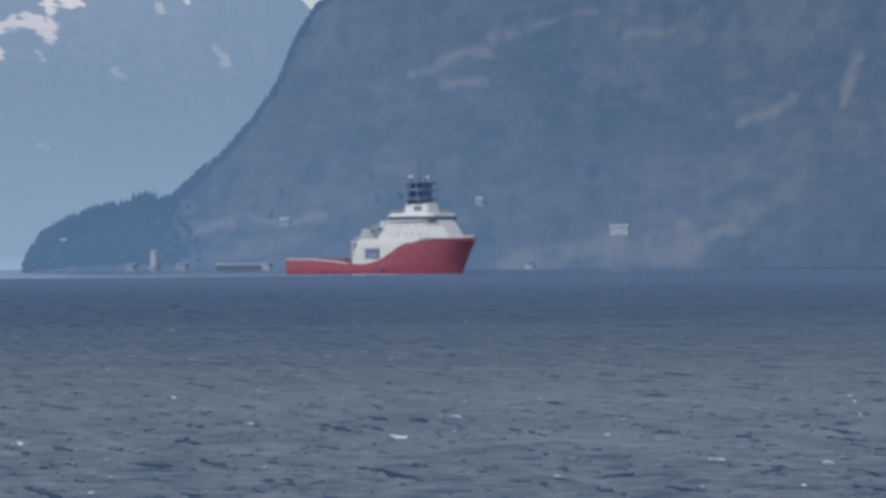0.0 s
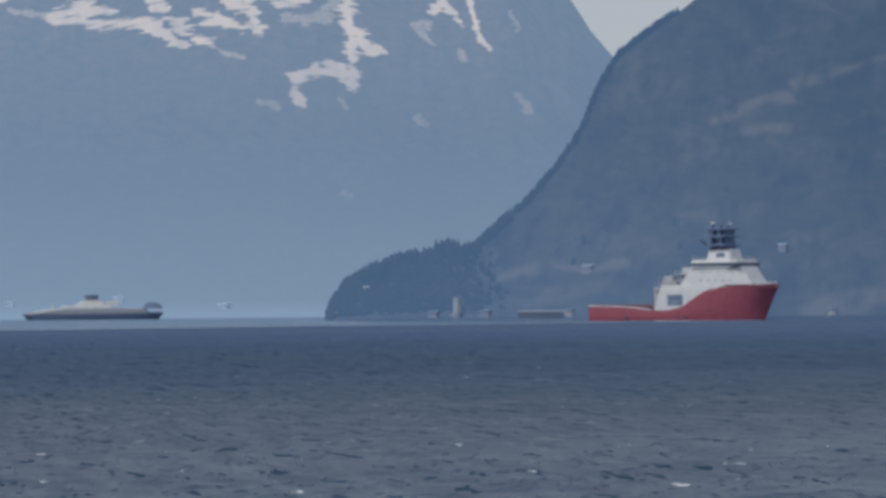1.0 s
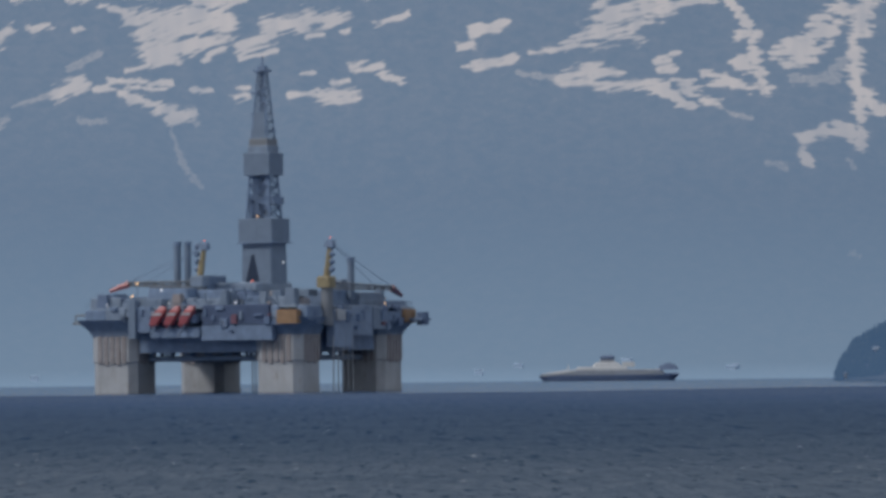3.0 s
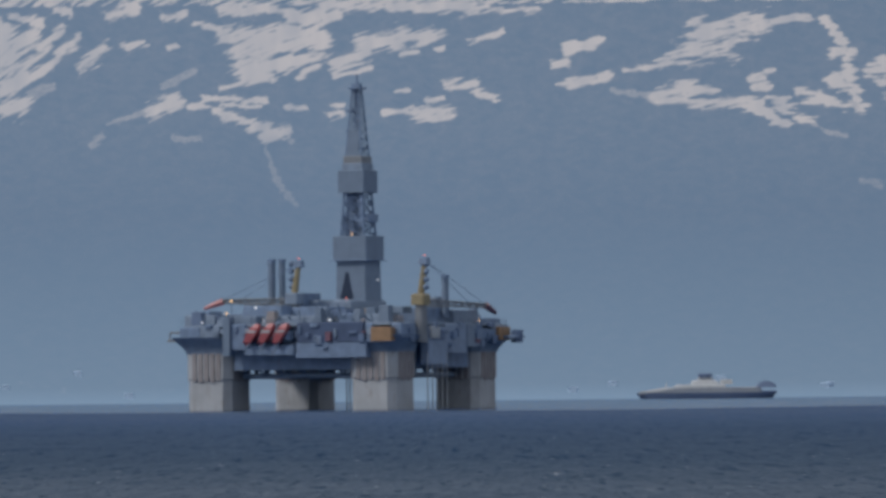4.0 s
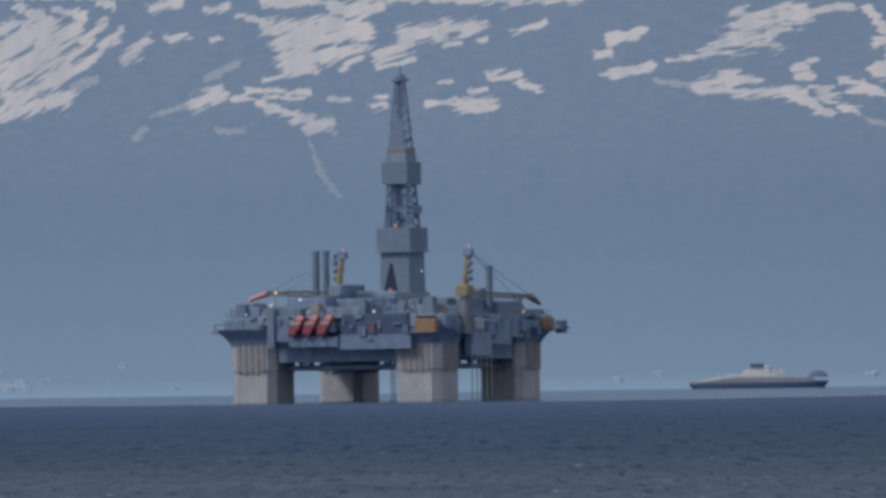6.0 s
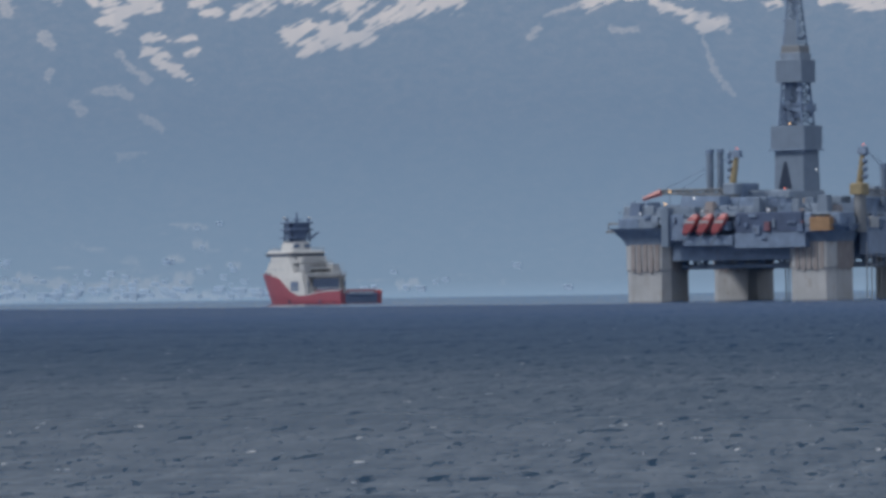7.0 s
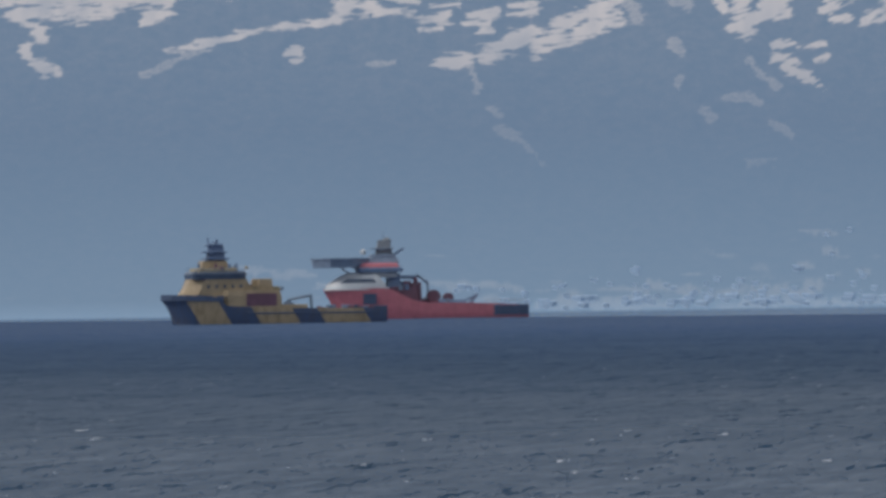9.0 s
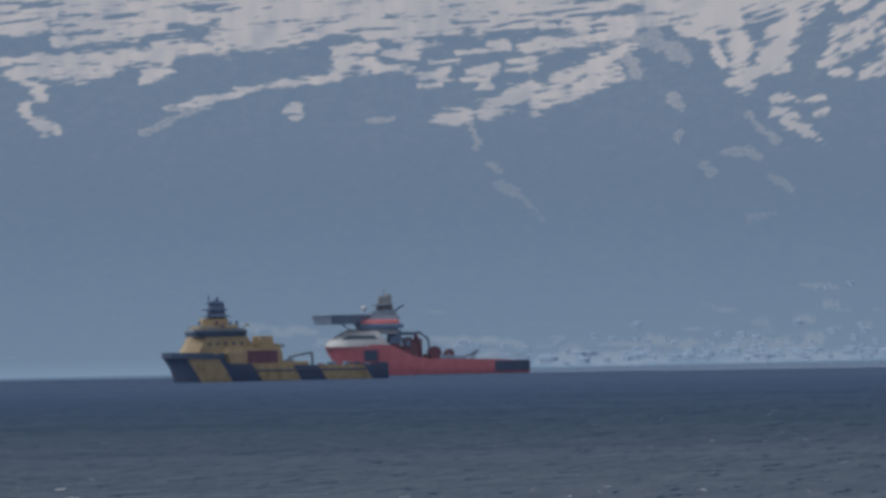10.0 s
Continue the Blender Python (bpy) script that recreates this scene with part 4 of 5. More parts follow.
    part("bridge_roof", block(11.5, 24.5, -6.4, 6.4, 16.0, 17.0, 0.95, 0.8), CRANE_YELLOW, v)
    part("top_house", block(14, 22.5, -3.4, 3.4, 17.0, 19.2, 0.9), YELLOW, v)
    part("signal_mast", block(14.7, 20.0, -2.6, 2.6, 18.8, 24.4, 0.74), NAVY, v, "dark blue mast tower")
    for z, w, a, b in ((19.6, 3.6, 13.8, 21.0), (21.6, 3.0, 14.4, 21.5), (23.6, 2.4, 15.4, 20.2)):
        part("mast_platform", block(a, b, -w, w, z, z + 0.5), NAVY, v)
    part("mast_pole", rod((19.6, 0.6, 23.0), (19.8, 0.6, 26.5), 0.3, 0.14), NAVY, v)
    part("mast_pole", rod((16.8, -0.6, 24.0), (16.8, -0.6, 25.8), 0.45, 0.3), NAVY, v)
    part("radar_bar", block(17.4, 18.0, -2.4, 2.4, 24.6, 25.0), NAVY, v)
    for q, (a, b) in enumerate((((-2.5, 0, 4), (-5.5, 0, 7.2)), ((-5.5, 0, 7.2), (-12, 0, 8.4)), ((-12, 0, 8.4), (-12.3, 0, 3.5)))):
        part("deck_crane_arm", rod(a, b, 0.45), STEEL, v)
    part("winch", rod((-5, -3.5, 5.0), (-5, 3.5, 5.0), 1.5, sides=10), DARKSTEEL, v)
    for q in (-20, -25):
        part("deck_cargo", block(q, q + 2.6, -4, -1, 3.5, 5.4), DARKSTEEL, v)
    part("aft_deck_house", block(-9.5, -1.2, -7.7, 7.7, 3.0, 5.7, 0.98), YELLOW, v)
    return v


def helideck_vessel(x, y, turn):
    v = thing("construction_ship", x, y, 0, turn, "bright red offshore ship with white rounded bow and helideck", "ship", "offshore support vessels")
    rail_z = [(-38, 4.6), (-24, 5.4), (0, 6.0), (5, 6.8), (14, 11.4), (17, 11.6), (38, 11.6)]
    st = []
    for k in range(29):
        t = k / 28
        xr = -38 + 76 * t
        br = 8.6 if xr < 14 else 8.6 * math.sqrt(max(0.0, 1 - ((xr - 14) / 24.2) ** 2.5))
        xw = -38 + 68.5 * t
        bw = 8.4 if xw < 4 else 8.4 * math.sqrt(max(0.0, 1 - ((xw - 4) / 26.8) ** 2.0))
        st.append((xw, xr, max(br, 0.4), max(bw, 0.25), curve_at(xr, rail_z)))
    part("hull", loft(hull_rings(st)), RED_BRIGHT, v, "bright red hull plating")
    part("boot_top", block(-37.9, 6, -8.5, 8.5, -1, 0.7, c=0.5), MAROON, v)
    part("stern_section", block(-38.2, -24.8, -8.75, 8.75, 0.9, 4.95, c=0.4), BLACKBLUE, v, "dark blue stern section")
    rings = []
    for z, xa, xf, k in ((11.0, 14.5, 38.0, 1.0), (12.8, 15.5, 37.2, 1.0), (15.0, 17.2, 34.0, 0.96), (16.7, 18.6, 31.0, 0.9), (17.5, 20, 28.5, 0.78)):
        ring = []
        for q in range(13):
            t = q / 12
            xx = xa + (xf - xa) * t
            w = 8.5 * k * (math.sqrt(max(0.02, 1 - max(0.0, (xx - 15) / (xf - 14.6)) ** 2.5)))
            ring.append((xx, -w, z))
        rings.append(ring + [(a, -b, c) for a, b, c in reversed(ring)])
    part("bow_house", loft(rings), WHITE, v, "white rounded bow house")
    for s in (-1, 1):
        strip = []
        for q in range(9):
            f = q / 8
            ring = []
            for z, x0, x1, xa, xf, k in ((13.7, 18.6, 32.2, 16.3, 35.8, 0.98), (15.2, 20.4, 29.6, 17.4, 33.6, 0.953)):
                xx = x0 + (x1 - x0) * f
                w = 8.5 * k * math.sqrt(max(0.02, 1 - max(0.0, (xx - 15) / (xf - 14.6)) ** 2.5))
                ring.append((s * (w + 0.12), xx, z))
                ring.append((s * (w - 0.5), xx, z))
            strip.append([(ring[i][1], ring[i][0], ring[i][2]) for i in (0, 1, 3, 2)])
        part("bow_window", loft(strip), GLASS, v, "long dark slanting window strip")
        # flat dark plate set on the hull side, not cut into it
        part("side_plate", block(19.0, 24.0, s * 8.5 - 0.2, s * 8.5 + 0.2, 5.6, 9.6, c=0.2), BLACKBLUE, v, "dark square plate on the side")
        part("deck_crane_leg", rod((2, s * 5, 6), (4, s * 5, 15.5), 0.5), MAROON, v)
        part("stern_frame_leg", rod((-17, s * 5, 5.6), (-19, s * 5, 8.6), 0.35), NAVY, v)
    part("stern_frame_beam", rod((-19, -5, 8.6), (-19, 5, 8.6), 0.4), NAVY, v)
    part("stern_frame_arm", rod((-19, 0, 8.4), (-14, 0, 6.2), 0.4), NAVY, v)
    # helideck over the bow
    part("helideck", loft([[(32 + r * math.cos(q * math.tau / 8 + 0.393), (r - 1.6) * math.sin(q * math.tau / 8 + 0.393), z) for q in range(8)] for z, r in ((19.5, 10.7), (22.3, 11.2), (22.4, 11.6), (23.0, 11.6))]), STEEL, v, "dark grey octagonal helideck")
    for a, b in (((24, -4, 16), (27, -5, 20.4)), ((24, 4, 16), (27, 5, 20.4)), ((27, 0, 16.2), (33, 0, 20.4))):
        part("helideck_strut", rod(a, b, 0.3), OFFWHITE, v)
    part("bridge", block(9, 25.5, -7.8, 7.8, 17.6, 19.4, 1.02, 0.8), DARKSTEEL, v, "dark bridge window band")
    part("bridge_base", block(11, 24, -6.8, 6.8, 15.5, 17.6), OFFWHITE, v)
    part("bridge_roof", block(10, 25.0, -7.6, 7.6, 19.4, 21.0, 0.9, 0.8), RED_BRIGHT, v)
    part("mast_tower", block(11.6, 19.2, -3.0, 3.0, 21.0, 29.6, 0.55), CLAD_WARM, v, "grey mast tower")
    part("mast_house", block(9.8, 22.0, -4.2, 4.2, 21.0, 24.4, 0.72), STEEL, v)
    part("radome", ball((14.2, 0, 29.0), 1.6), CLAD_WARM, v)
    part("radome", ball((23.0, -2, 25.2), 1.1), WHITE, v, "white satellite dome")
    part("mast_pole", rod((15.6, 0, 28), (15.6, 0, 32.8), 0.25, 0.12), STEEL, v)
    part("mast_arm", rod((12.5, 0, 23.5), (8.0, 0, 26.5), 0.4), NAVY, v)
    for z in (23.2, 26.2):
        part("mast_platform", block(12.0, 20.5, -3.6, 3.6, z, z + 0.4), STEEL, v)
    # working gear between house and deck
    part("winch_house", block(3, 14, -6.5, 6.5, 5.8, 12.0, 0.85), MAROON, v)
    part("gear_tower", block(9.5, 14.5, -5, 5, 12, 17.0, 0.9), DARKSTEEL, v)
    part("crane_base", block(1.5, 5.0, -2, 2, 5.8, 13.5, 0.9), MAROON, v)
    part("crane_boom", rod((3.2, 0, 15.5), (13.0, 0, 15.8), 0.8, 0.6), DARKSTEEL, v)
    part("crane_jib", rod((3.2, 0, 16.4), (-0.8, 0, 13.5), 0.5), STEEL, v)
    part("crane_knee", rod((-0.8, 0, 13.6), (-1.2, 0, 9.2), 0.45), STEEL, v)
    part("reel", rod((-3, -3.5, 8.2), (-3, 3.5, 8.2), 2.5, sides=14), MAROON, v)
    part("reel", rod((-8.5, -3, 7.6), (-8.5, 3, 7.6), 1.9, sides=14), MAROON, v)
    part("deck_gear", block(-15, -4, -6, 6, 5.4, 7.0, 0.9), DARKSTEEL, v)
    clutter = random.Random(9)
    for k in range(22):
        cx, cy, ch = clutter.uniform(-12, 13), clutter.uniform(-7, 7), clutter.uniform(1.0, 3.2)
        base = 5.6 if cx < 3 else 11.2
        part("deck_gear", block(cx - 0.8, cx + 0.8, cy - 0.7, cy + 0.7, base - 0.4, base + ch * (0.6 if cx < -4 else 1.0), 0.8), clutter.choice((MAROON, MAROON, DARKSTEEL, STEEL, NAVY)), v)
    part("deck_gear", block(4.5, 7.0, -6.8, -5.0, 5.8, 9.5), OFFWHITE, v)
    part("deck_gear", block(6.0, 9.0, -6.8, -4.4, 12.0, 13.4), OFFWHITE, v)
    rail(v, [(-37, -8.3, 5.7), (-23, -8.3, 5.7)])
    rail(v, [(-37, 8.3, 5.7), (-23, 8.3, 5.7)])
    return v


def car_ferry(x, y, turn):
    v = thing("car_ferry", x, y, 0, turn, "white car ferry with a dark blue hull under way", "ferry")
    st = []
    for k in range(21):
        t = k / 20
        xr = -42.5 + 85 * t
        f = abs(xr) / 42.6
        br = 8.0 * math.sqrt(max(0.0, 1 - f ** 4))
        st.append((xr * 0.93, xr, max(br, 0.6), max(br * 0.85, 0.4), 3.6))
    part("hull", loft(hull_rings(st, 0.6)), FERRY_BLUE, v, "dark blue ferry hull")
    rings = [[(xa, -hw, z), (xa + 9, -hw - 1, z), (xf - 9, -hw - 1, z), (xf, -hw, z), (xf, hw, z), (xf - 9, hw + 1, z), (xa + 9, hw + 1, z), (xa, hw, z)]
             for z, xa, xf, hw in ((3.0, -42, 35, 4.5), (4.6, -40.5, 34, 5), (6.2, -30, 33, 5.5), (6.8, -26, 31, 5.5))]
    part("car_deck", loft(rings), FERRY_WHITE, v, "white side of the car deck")
    part("saloon", block(-20, 12, -6.5, 6.5, 6.7, 8.6, 0.93, 1), FERRY_WHITE, v, "white passenger saloon")
    part("upper_deck", block(-10, 8, -5.5, 5.5, 8.5, 11.2, 0.8, 1), FERRY_WHITE, v)
    part("wheelhouse", block(-5, 3.5, -4.5, 4.5, 13.2, 15.4, 1.05, 0.8), FERRY_BLUE, v, "dark wheelhouse windows")
    part("wheelhouse_base", block(-5.5, 4, -4, 4, 11.0, 13.2, 0.9), FERRY_WHITE, v)
    part("funnel", block(8, 16, -2.5, 2.5, 8.5, 11.5, 0.9), FERRY_WHITE, v)
    part("bow_visor", loft([[(29.5 + 12.8 * t, -6.2 * w, 6.4), (29.5 + 12.8 * t, 6.2 * w, 6.4), (29.5 + 12.8 * t, 5.4 * w, 6.4 + h), (29.5 + 12.8 * t, -5.4 * w, 6.4 + h)]
                            for t, w, h in ((0, 0.9, 0.5), (0.15, 1, 2.6), (0.4, 1, 3.9), (0.65, 1, 3.9), (0.88, 0.95, 2.6), (1, 0.8, 0.7))]), FERRY_BLUE, v, "raised dark blue bow visor")
    part("ramp_side", block(33, 42.5, -5.5, 5.5, 3.4, 4.6), FERRY_BLUE, v)
    part("signal_mast", rod((-24.5, 0, 6.5), (-24.5, 0, 10.0), 0.5, 0.25), FERRY_WHITE, v)
    return v


# ---- drilling rig ----
def drilling_rig(x, y, turn):
    g = thing("drilling_rig", x, y, 0, turn, "grey semi-submersible drilling rig on four thick stained columns", "oil rig")
    C = 27.7
    for sx in (-1, 1):
        for sy in (-1, 1):
            cx, cy = sx * C - (1.7 if sx < 0 else 0.0), sy * C
            rings = []
            for z, w, o in ((-5, 15.2, 0), (0.4, 15.2, 0), (9.4, 15.2, 0), (9.6, 15.8, 0), (17.4, 15.8, 0)):
                rings.append(rect(cx + sx * o, cy + sy * o, z, w, w, 2.2))
            col = part("column", loft(rings), COLUMN, g, "pale weathered column with rust stains")
            rings = [rect(cx + sx * o, cy + sy * o, z, w, w, 2.2) for z, w, o in ((17.3, 16.0, 0), (18.6, 16.5, 0.3), (19.9, 17.3, 0.8), (21.2, 18.4, 1.4), (22.5, 19.4, 1.9))]
            part("column_head", loft(rings), STEEL, col, "flared blue-grey column head")
            for side in range(4):
                nx, ny = ((0, -1), (1, 0), (0, 1), (-1, 0))[side]
                for k in range(5):
                    o = -4.2 + 2.1 * k
                    w = 0.72
                    px, py = cx + nx * 8.0 + ny * o, cy + ny * 8.0 + nx * o
                    bx, by = (w, 0.2) if nx == 0 else (0.2, w)
                    part("fender_strip", block(px - bx, px + bx, py - by, py + by, 9.2 - 0.5 * (k % 2), 17.4, c=0.05), COLUMN_BAND, col)
            part("wash_line", loft([rect(cx, cy, -1, 15.35, 15.35, 2.25), rect(cx, cy, 1.3, 15.35, 15.35, 2.25)]), COLUMN, col)
    # deck box
    part("deck_box", block(-36, 36, -36, 36, 21.8, 25.5, c=2.0), DARKSTEEL, g, "dark blue-grey deck box")
    part("main_deck", block(-37.5, 37.5, -37.5, 37.5, 25.5, 26.3, c=2.2), STEEL, g)
    for z, m in ((12.2, DARKSTEEL),):
        part("lower_deck", block(-22, 22, -33, 33, z, 21.8, c=1.0), m, g)
        part("lower_deck", block(-33, 33, -20, 20, z + 0.4, 21.6, c=1.0), m, g)
    # braces under the deck, between the columns
    for s in (-1, 1):
        for (a, b) in (((-C + 7, s * C), (C - 7, s * C)), ((s * C, -C + 7), (s * C, C - 7))):
            part("brace_beam", rod((*a, 10.4), (*b, 10.4), 0.8, sides=8), STEEL, g)
            for k in range(6):
                p0 = Vector((*a, 10.4)).lerp(Vector((*b, 10.4)), k / 6)
                p1 = Vector((*a, 16.8)).lerp(Vector((*b, 16.8)), (k + 0.5) / 6)
                p2 = Vector((*a, 10.4)).lerp(Vector((*b, 10.4)), (k + 1) / 6)
                part("diagonal_brace", rod(p0, p1, 0.42), DARKSTEEL, g)
                part("diagonal_brace", rod(p1, p2, 0.42), DARKSTEEL, g)
    rng = random.Random(5)
    # mooring lines and hoses hanging beside the columns
    for k in range(9):
        part("riser", rod((10 + 1.1 * k if k < 4 else 38.0, -18 if k < 4 else -18 + 3.2 * (k - 4), -2), (10 + 1.1 * k if k < 4 else 38.0, -18 if k < 4 else -18 + 3.2 * (k - 4), 17), 0.22), OFFWHITE, g)
    # modules on the long front face
    F = -37.6
    face = [(-37.2, -30, 22.3, 25.6, DARKSTEEL), (-30, -23, 21.8, 26.0, STEEL), (-19, -14, 18.5, 26.4, DARKSTEEL), (-14, 3, 16.8, 19.8, DARKSTEEL), (3.5, 28, 15.8, 20.6, DARKSTEEL), (4, 27, 20.6, 26.5, PANEL_BLUE),
            (12, 18, 16.2, 19.6, DARKSTEEL), (20, 25, 16.0, 19.5, STEEL), (28, 37.0, 21.6, 24.4, STEEL), (27.5, 30, 20.4, 26, DARKSTEEL)]
    for a, b, z0, z1, m in face:
        part("wall_module", block(a, b, F - rng.uniform(0.5, 1.4), F + 2.5, z0, z1, c=0.25), m, g)
    part("stair_tower", block(-21.4, -18.8, F - 2.2, F + 1, 16.6, 28.6, c=0.2), CLAD, g, "pale grey stair tower")
    part("cargo_container", block(30.2, 37.2, F - 2.6, F + 0.2, 20.6, 24.8, c=0.15), ORANGE, g, "orange steel container")
    for k in range(3):
        bx = -10.8 + 5.0 * k
        boat = part("lifeboat", loft([[(bx + sx2 * w + dz * 0.6, F - 2.3 + sy2 * w * 0.9, 23.2 + dz) for sx2, sy2 in ((-1, -1), (1, -1), (1.15, 0), (1, 1), (-1, 1), (-1.15, 0))]
                                      for dz, w in ((-3.4, 0.3), (-2.4, 1.2), (0, 1.6), (2.0, 1.35), (3.2, 0.6))]), LIFERED, g, "red free-fall lifeboat tilted on its ramp")
        part("canopy_band", block(bx - 1.2, bx + 1.9, F - 3.9, F - 3.6, 23.6, 24.3, c=0.1), OFFWHITE, boat)
        part("davit_rail", rod((bx - 2.2, F - 3.6, 17.2), (bx + 2.2, F - 1.0, 26.4), 0.28, sides=5), CLAD, g)
    # modules on the right face, two of them painted paler to lift their shade
    for a, b, z0, z1, m in ((-37, -28, 21.8, 26, DARKSTEEL), (-28, -18, 20.5, 25, STEEL), (-18, -6, 13.5, 25, SHADE_LIFT), (-6, 8, 17, 25.8, SHADE_LIFT), (8, 18, 19, 26, STEEL), (18, 27, 21.5, 24.5, DARKSTEEL), (27, 37, 22.0, 26, STEEL)):
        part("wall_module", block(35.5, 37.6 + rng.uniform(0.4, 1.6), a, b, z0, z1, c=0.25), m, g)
    part("cargo_container", block(36.5, 39.6, 28.5, 35.5, 21.0, 25.2, c=0.2), ORANGE, g, "faded orange steel container")
    part("cargo_container", block(37.0, 39.4, -17.5, -12.0, 21.5, 25.0, c=0.2), OFFWHITE, g, "white steel container")
    part("cantilever_platform", block(37.5, 43.8, 30.5, 37.5, 21.6, 22.4), DARKSTEEL, g)
    part("escape_chute", rod((42.4, 34.4, 20.2), (42.4, 34.4, 24.2), 1.9, sides=10), NAVY, g)
    part("cantilever_platform", block(-42.5, -37.4, -37, -28, 21.2, 22.0), CLAD_WARM, g)
    part("cantilever_platform", block(-42.0, -37.4, -36, -29, 23.8, 24.4), CLAD_WARM, g)
    part("platform_post", rod((-42, -36, 21.5), (-42, -36, 24.2), 0.25), CLAD_WARM, g)
    # deck houses
    decks = [(-37, -26, -36, -18, 26.3, 29.4, STEEL), (-36, -30, -33, -24, 29.4, 30.6, DARKSTEEL), (-26, -12, -35, -22, 26.3, 28.8, CLAD), (-20, -6, -30, -14, 28.8, 32.0, DARKSTEEL),
             (-24, -16, -22, -10, 28, 33.0, STEEL), (-13, -5, -18, -6, 31.5, 36.0, DARKSTEEL), (-10, 11, -35, -24, 26.3, 28.6, STEEL), (-9, 10, -12, 9, 26.3, 33.5, STEEL), (-7, 8, -24, -12, 27, 31.5, DARKSTEEL),
             (11, 17, -30, -20, 26.3, 30.5, NAVY), (16, 22, -34, -26, 26.3, 29.3, DARKSTEEL), (22, 30, -33, -20, 26.3, 29.0, STEEL), (20, 34, -16, 2, 26.3, 31.0, DARKSTEEL), (22, 36, 4, 20, 26.3, 30.4, STEEL),
             (24, 36, 22, 36, 26.3, 28.0, DARKSTEEL), (-30, -8, 6, 30, 26.3, 32, STEEL), (6, 20, 12, 34, 26.3, 31, DARKSTEEL), (28, 34, -26, -20, 29, 31.2, CLAD), (29.5, 33, -2, 3, 31, 34.4, STEEL), (-36, -28, -14, 4, 26.3, 30.0, DARKSTEEL)]
    for a, b, c, d, z0, z1, m in decks:
        part("deck_module", block(a, b, c, d, z0, z1, 0.97, 0.3), m, g)
    for k in range(46):
        a, b = rng.uniform(-36, 35), rng.choice((-35.5, -33, -30, -20, rng.uniform(-34, 30)))
        if abs(a) < 9 and abs(b) < 12:
            continue
        s, h = rng.uniform(0.6, 2.0), rng.uniform(1.0, 3.2)
        z = 26.3 if k % 2 else 28.4
        part("deck_equipment", block(a - s, a + s, b - s, b + s, 26.3, z + h, rng.uniform(0.7, 1.0)), rng.choice((STEEL, DARKSTEEL, CLAD, CLAD_WARM, NAVY, COLUMN_BAND)), g)
    # pipes, ladders, boxes and cable trays on the two faces
    for k in range(44):
        w, h = rng.uniform(0.3, 1.6), rng.uniform(0.5, 3.0)
        o, z = rng.uniform(-35, 35), rng.uniform(21.0 if k % 3 else 17.5, 26.0)
        m = rng.choice((STEEL, DARKSTEEL, NAVY, NAVY, DARKSTEEL, DARKSTEEL, MAROON))
        if z < 21 and abs(o) > 18:
            continue
        if k % 2:
            part("wall_fitting", block(o - w, o + w, F - 1.9, F + 0.3, z - h / 2, z + h / 2), m, g)
        else:
            part("wall_fitting", block(37.4, 39.4, o - w, o + w, z - h / 2, z + h / 2), m, g)
    for k in range(14):
        o = rng.uniform(-34, 34)
        part("stand_pipe", rod((o, -36.5 + rng.uniform(0, 6), 26), (o, -36.5, rng.uniform(28.5, 32.5)), rng.uniform(0.12, 0.3), sides=5), rng.choice((CLAD, STEEL, DARKSTEEL)), g)
    rail(g, [(-37.3, -37.3, 26.3), (37.3, -37.3, 26.3), (37.3, 37.3, 26.3)], 1.3, mat=CLAD)
    part("helideck", loft([[(-29 + 11 * math.cos(q * math.tau / 8 + 0.39), 24 + 11 * math.sin(q * math.tau / 8 + 0.39), z) for q in range(8)] for z in (31.8, 32.8)]), DARKSTEEL, g)
    # derrick
    dx, dy = 4.6, 0.6
    part("drill_floor", block(-9.5, 10, -14, 9, 31.2, 33.8, c=0.6), STEEL, g)
    part("floor_apron", block(-11.5, -6, -14.5, -4, 29.0, 32.5, 0.7), COLUMN_BAND, g)
    part("derrick_base", loft([rect(dx, dy, 33, 10.6, 10.6, 0.25), rect(dx, dy, 46.4, 10.1, 10.1, 0.25)]), CLAD, g, "grey clad derrick base")
    # flat sheet on the cladding; the doorway's shade is only painted
    part("v_door", loft([[(dx - 1.2 + a, dy - 5.42, z) for a, z in ((-2.7, 33.6), (2.3, 33.6), (0.25, 42.4), (-0.35, 42.4))], [(dx - 1.2 + a, dy - 5.05, z) for a, z in ((-2.7, 33.6), (2.3, 33.6), (0.25, 42.4), (-0.35, 42.4))]]), DOOR_SHADE, g, "dark tapering sheet in place of the open pipe door")
    part("lower_windwall", block(dx - 5.9, dx + 5.9, dy - 5.9, dy + 5.9, 46.2, 53.6, c=0.2), CLAD, g, "grey clad wind wall")
    part("wall_platform", block(dx - 6.6, dx + 6.6, dy - 6.6, dy + 6.6, 45.9, 46.2), DARKSTEEL, g)
    l0, l1 = [rect(dx, dy, z, w, w) for z, w in ((53.6, 8.0), (67.2, 6.2))]
    for a, b in zip(l0, l1):
        part("derrick_leg", rod(a, b, 0.4), DARKSTEEL, g)
    part("lattice", lattice(l0, l1, 4, 0.2), DARKSTEEL, g)
    part("monkey_board", block(dx - 1.5, dx + 4.5, dy - 3, dy + 5.0, 58.0, 60.4), DARKSTEEL, g)
    part("hose_bundle", block(dx - 3.6, dx - 2.4, dy - 3.4, dy - 1.0, 53.8, 60.0, 0.8), DARKSTEEL, g)
    part("elevator_cage", block(dx + 2.0, dx + 3.2, dy - 3.2, dy - 1.6, 60.5, 66.8, 0.9), DARKSTEEL, g)
    part("board_rail", block(dx + 1.5, dx + 5.4, dy - 3.4, dy - 2.8, 58.0, 59.4), DARKSTEEL, g)
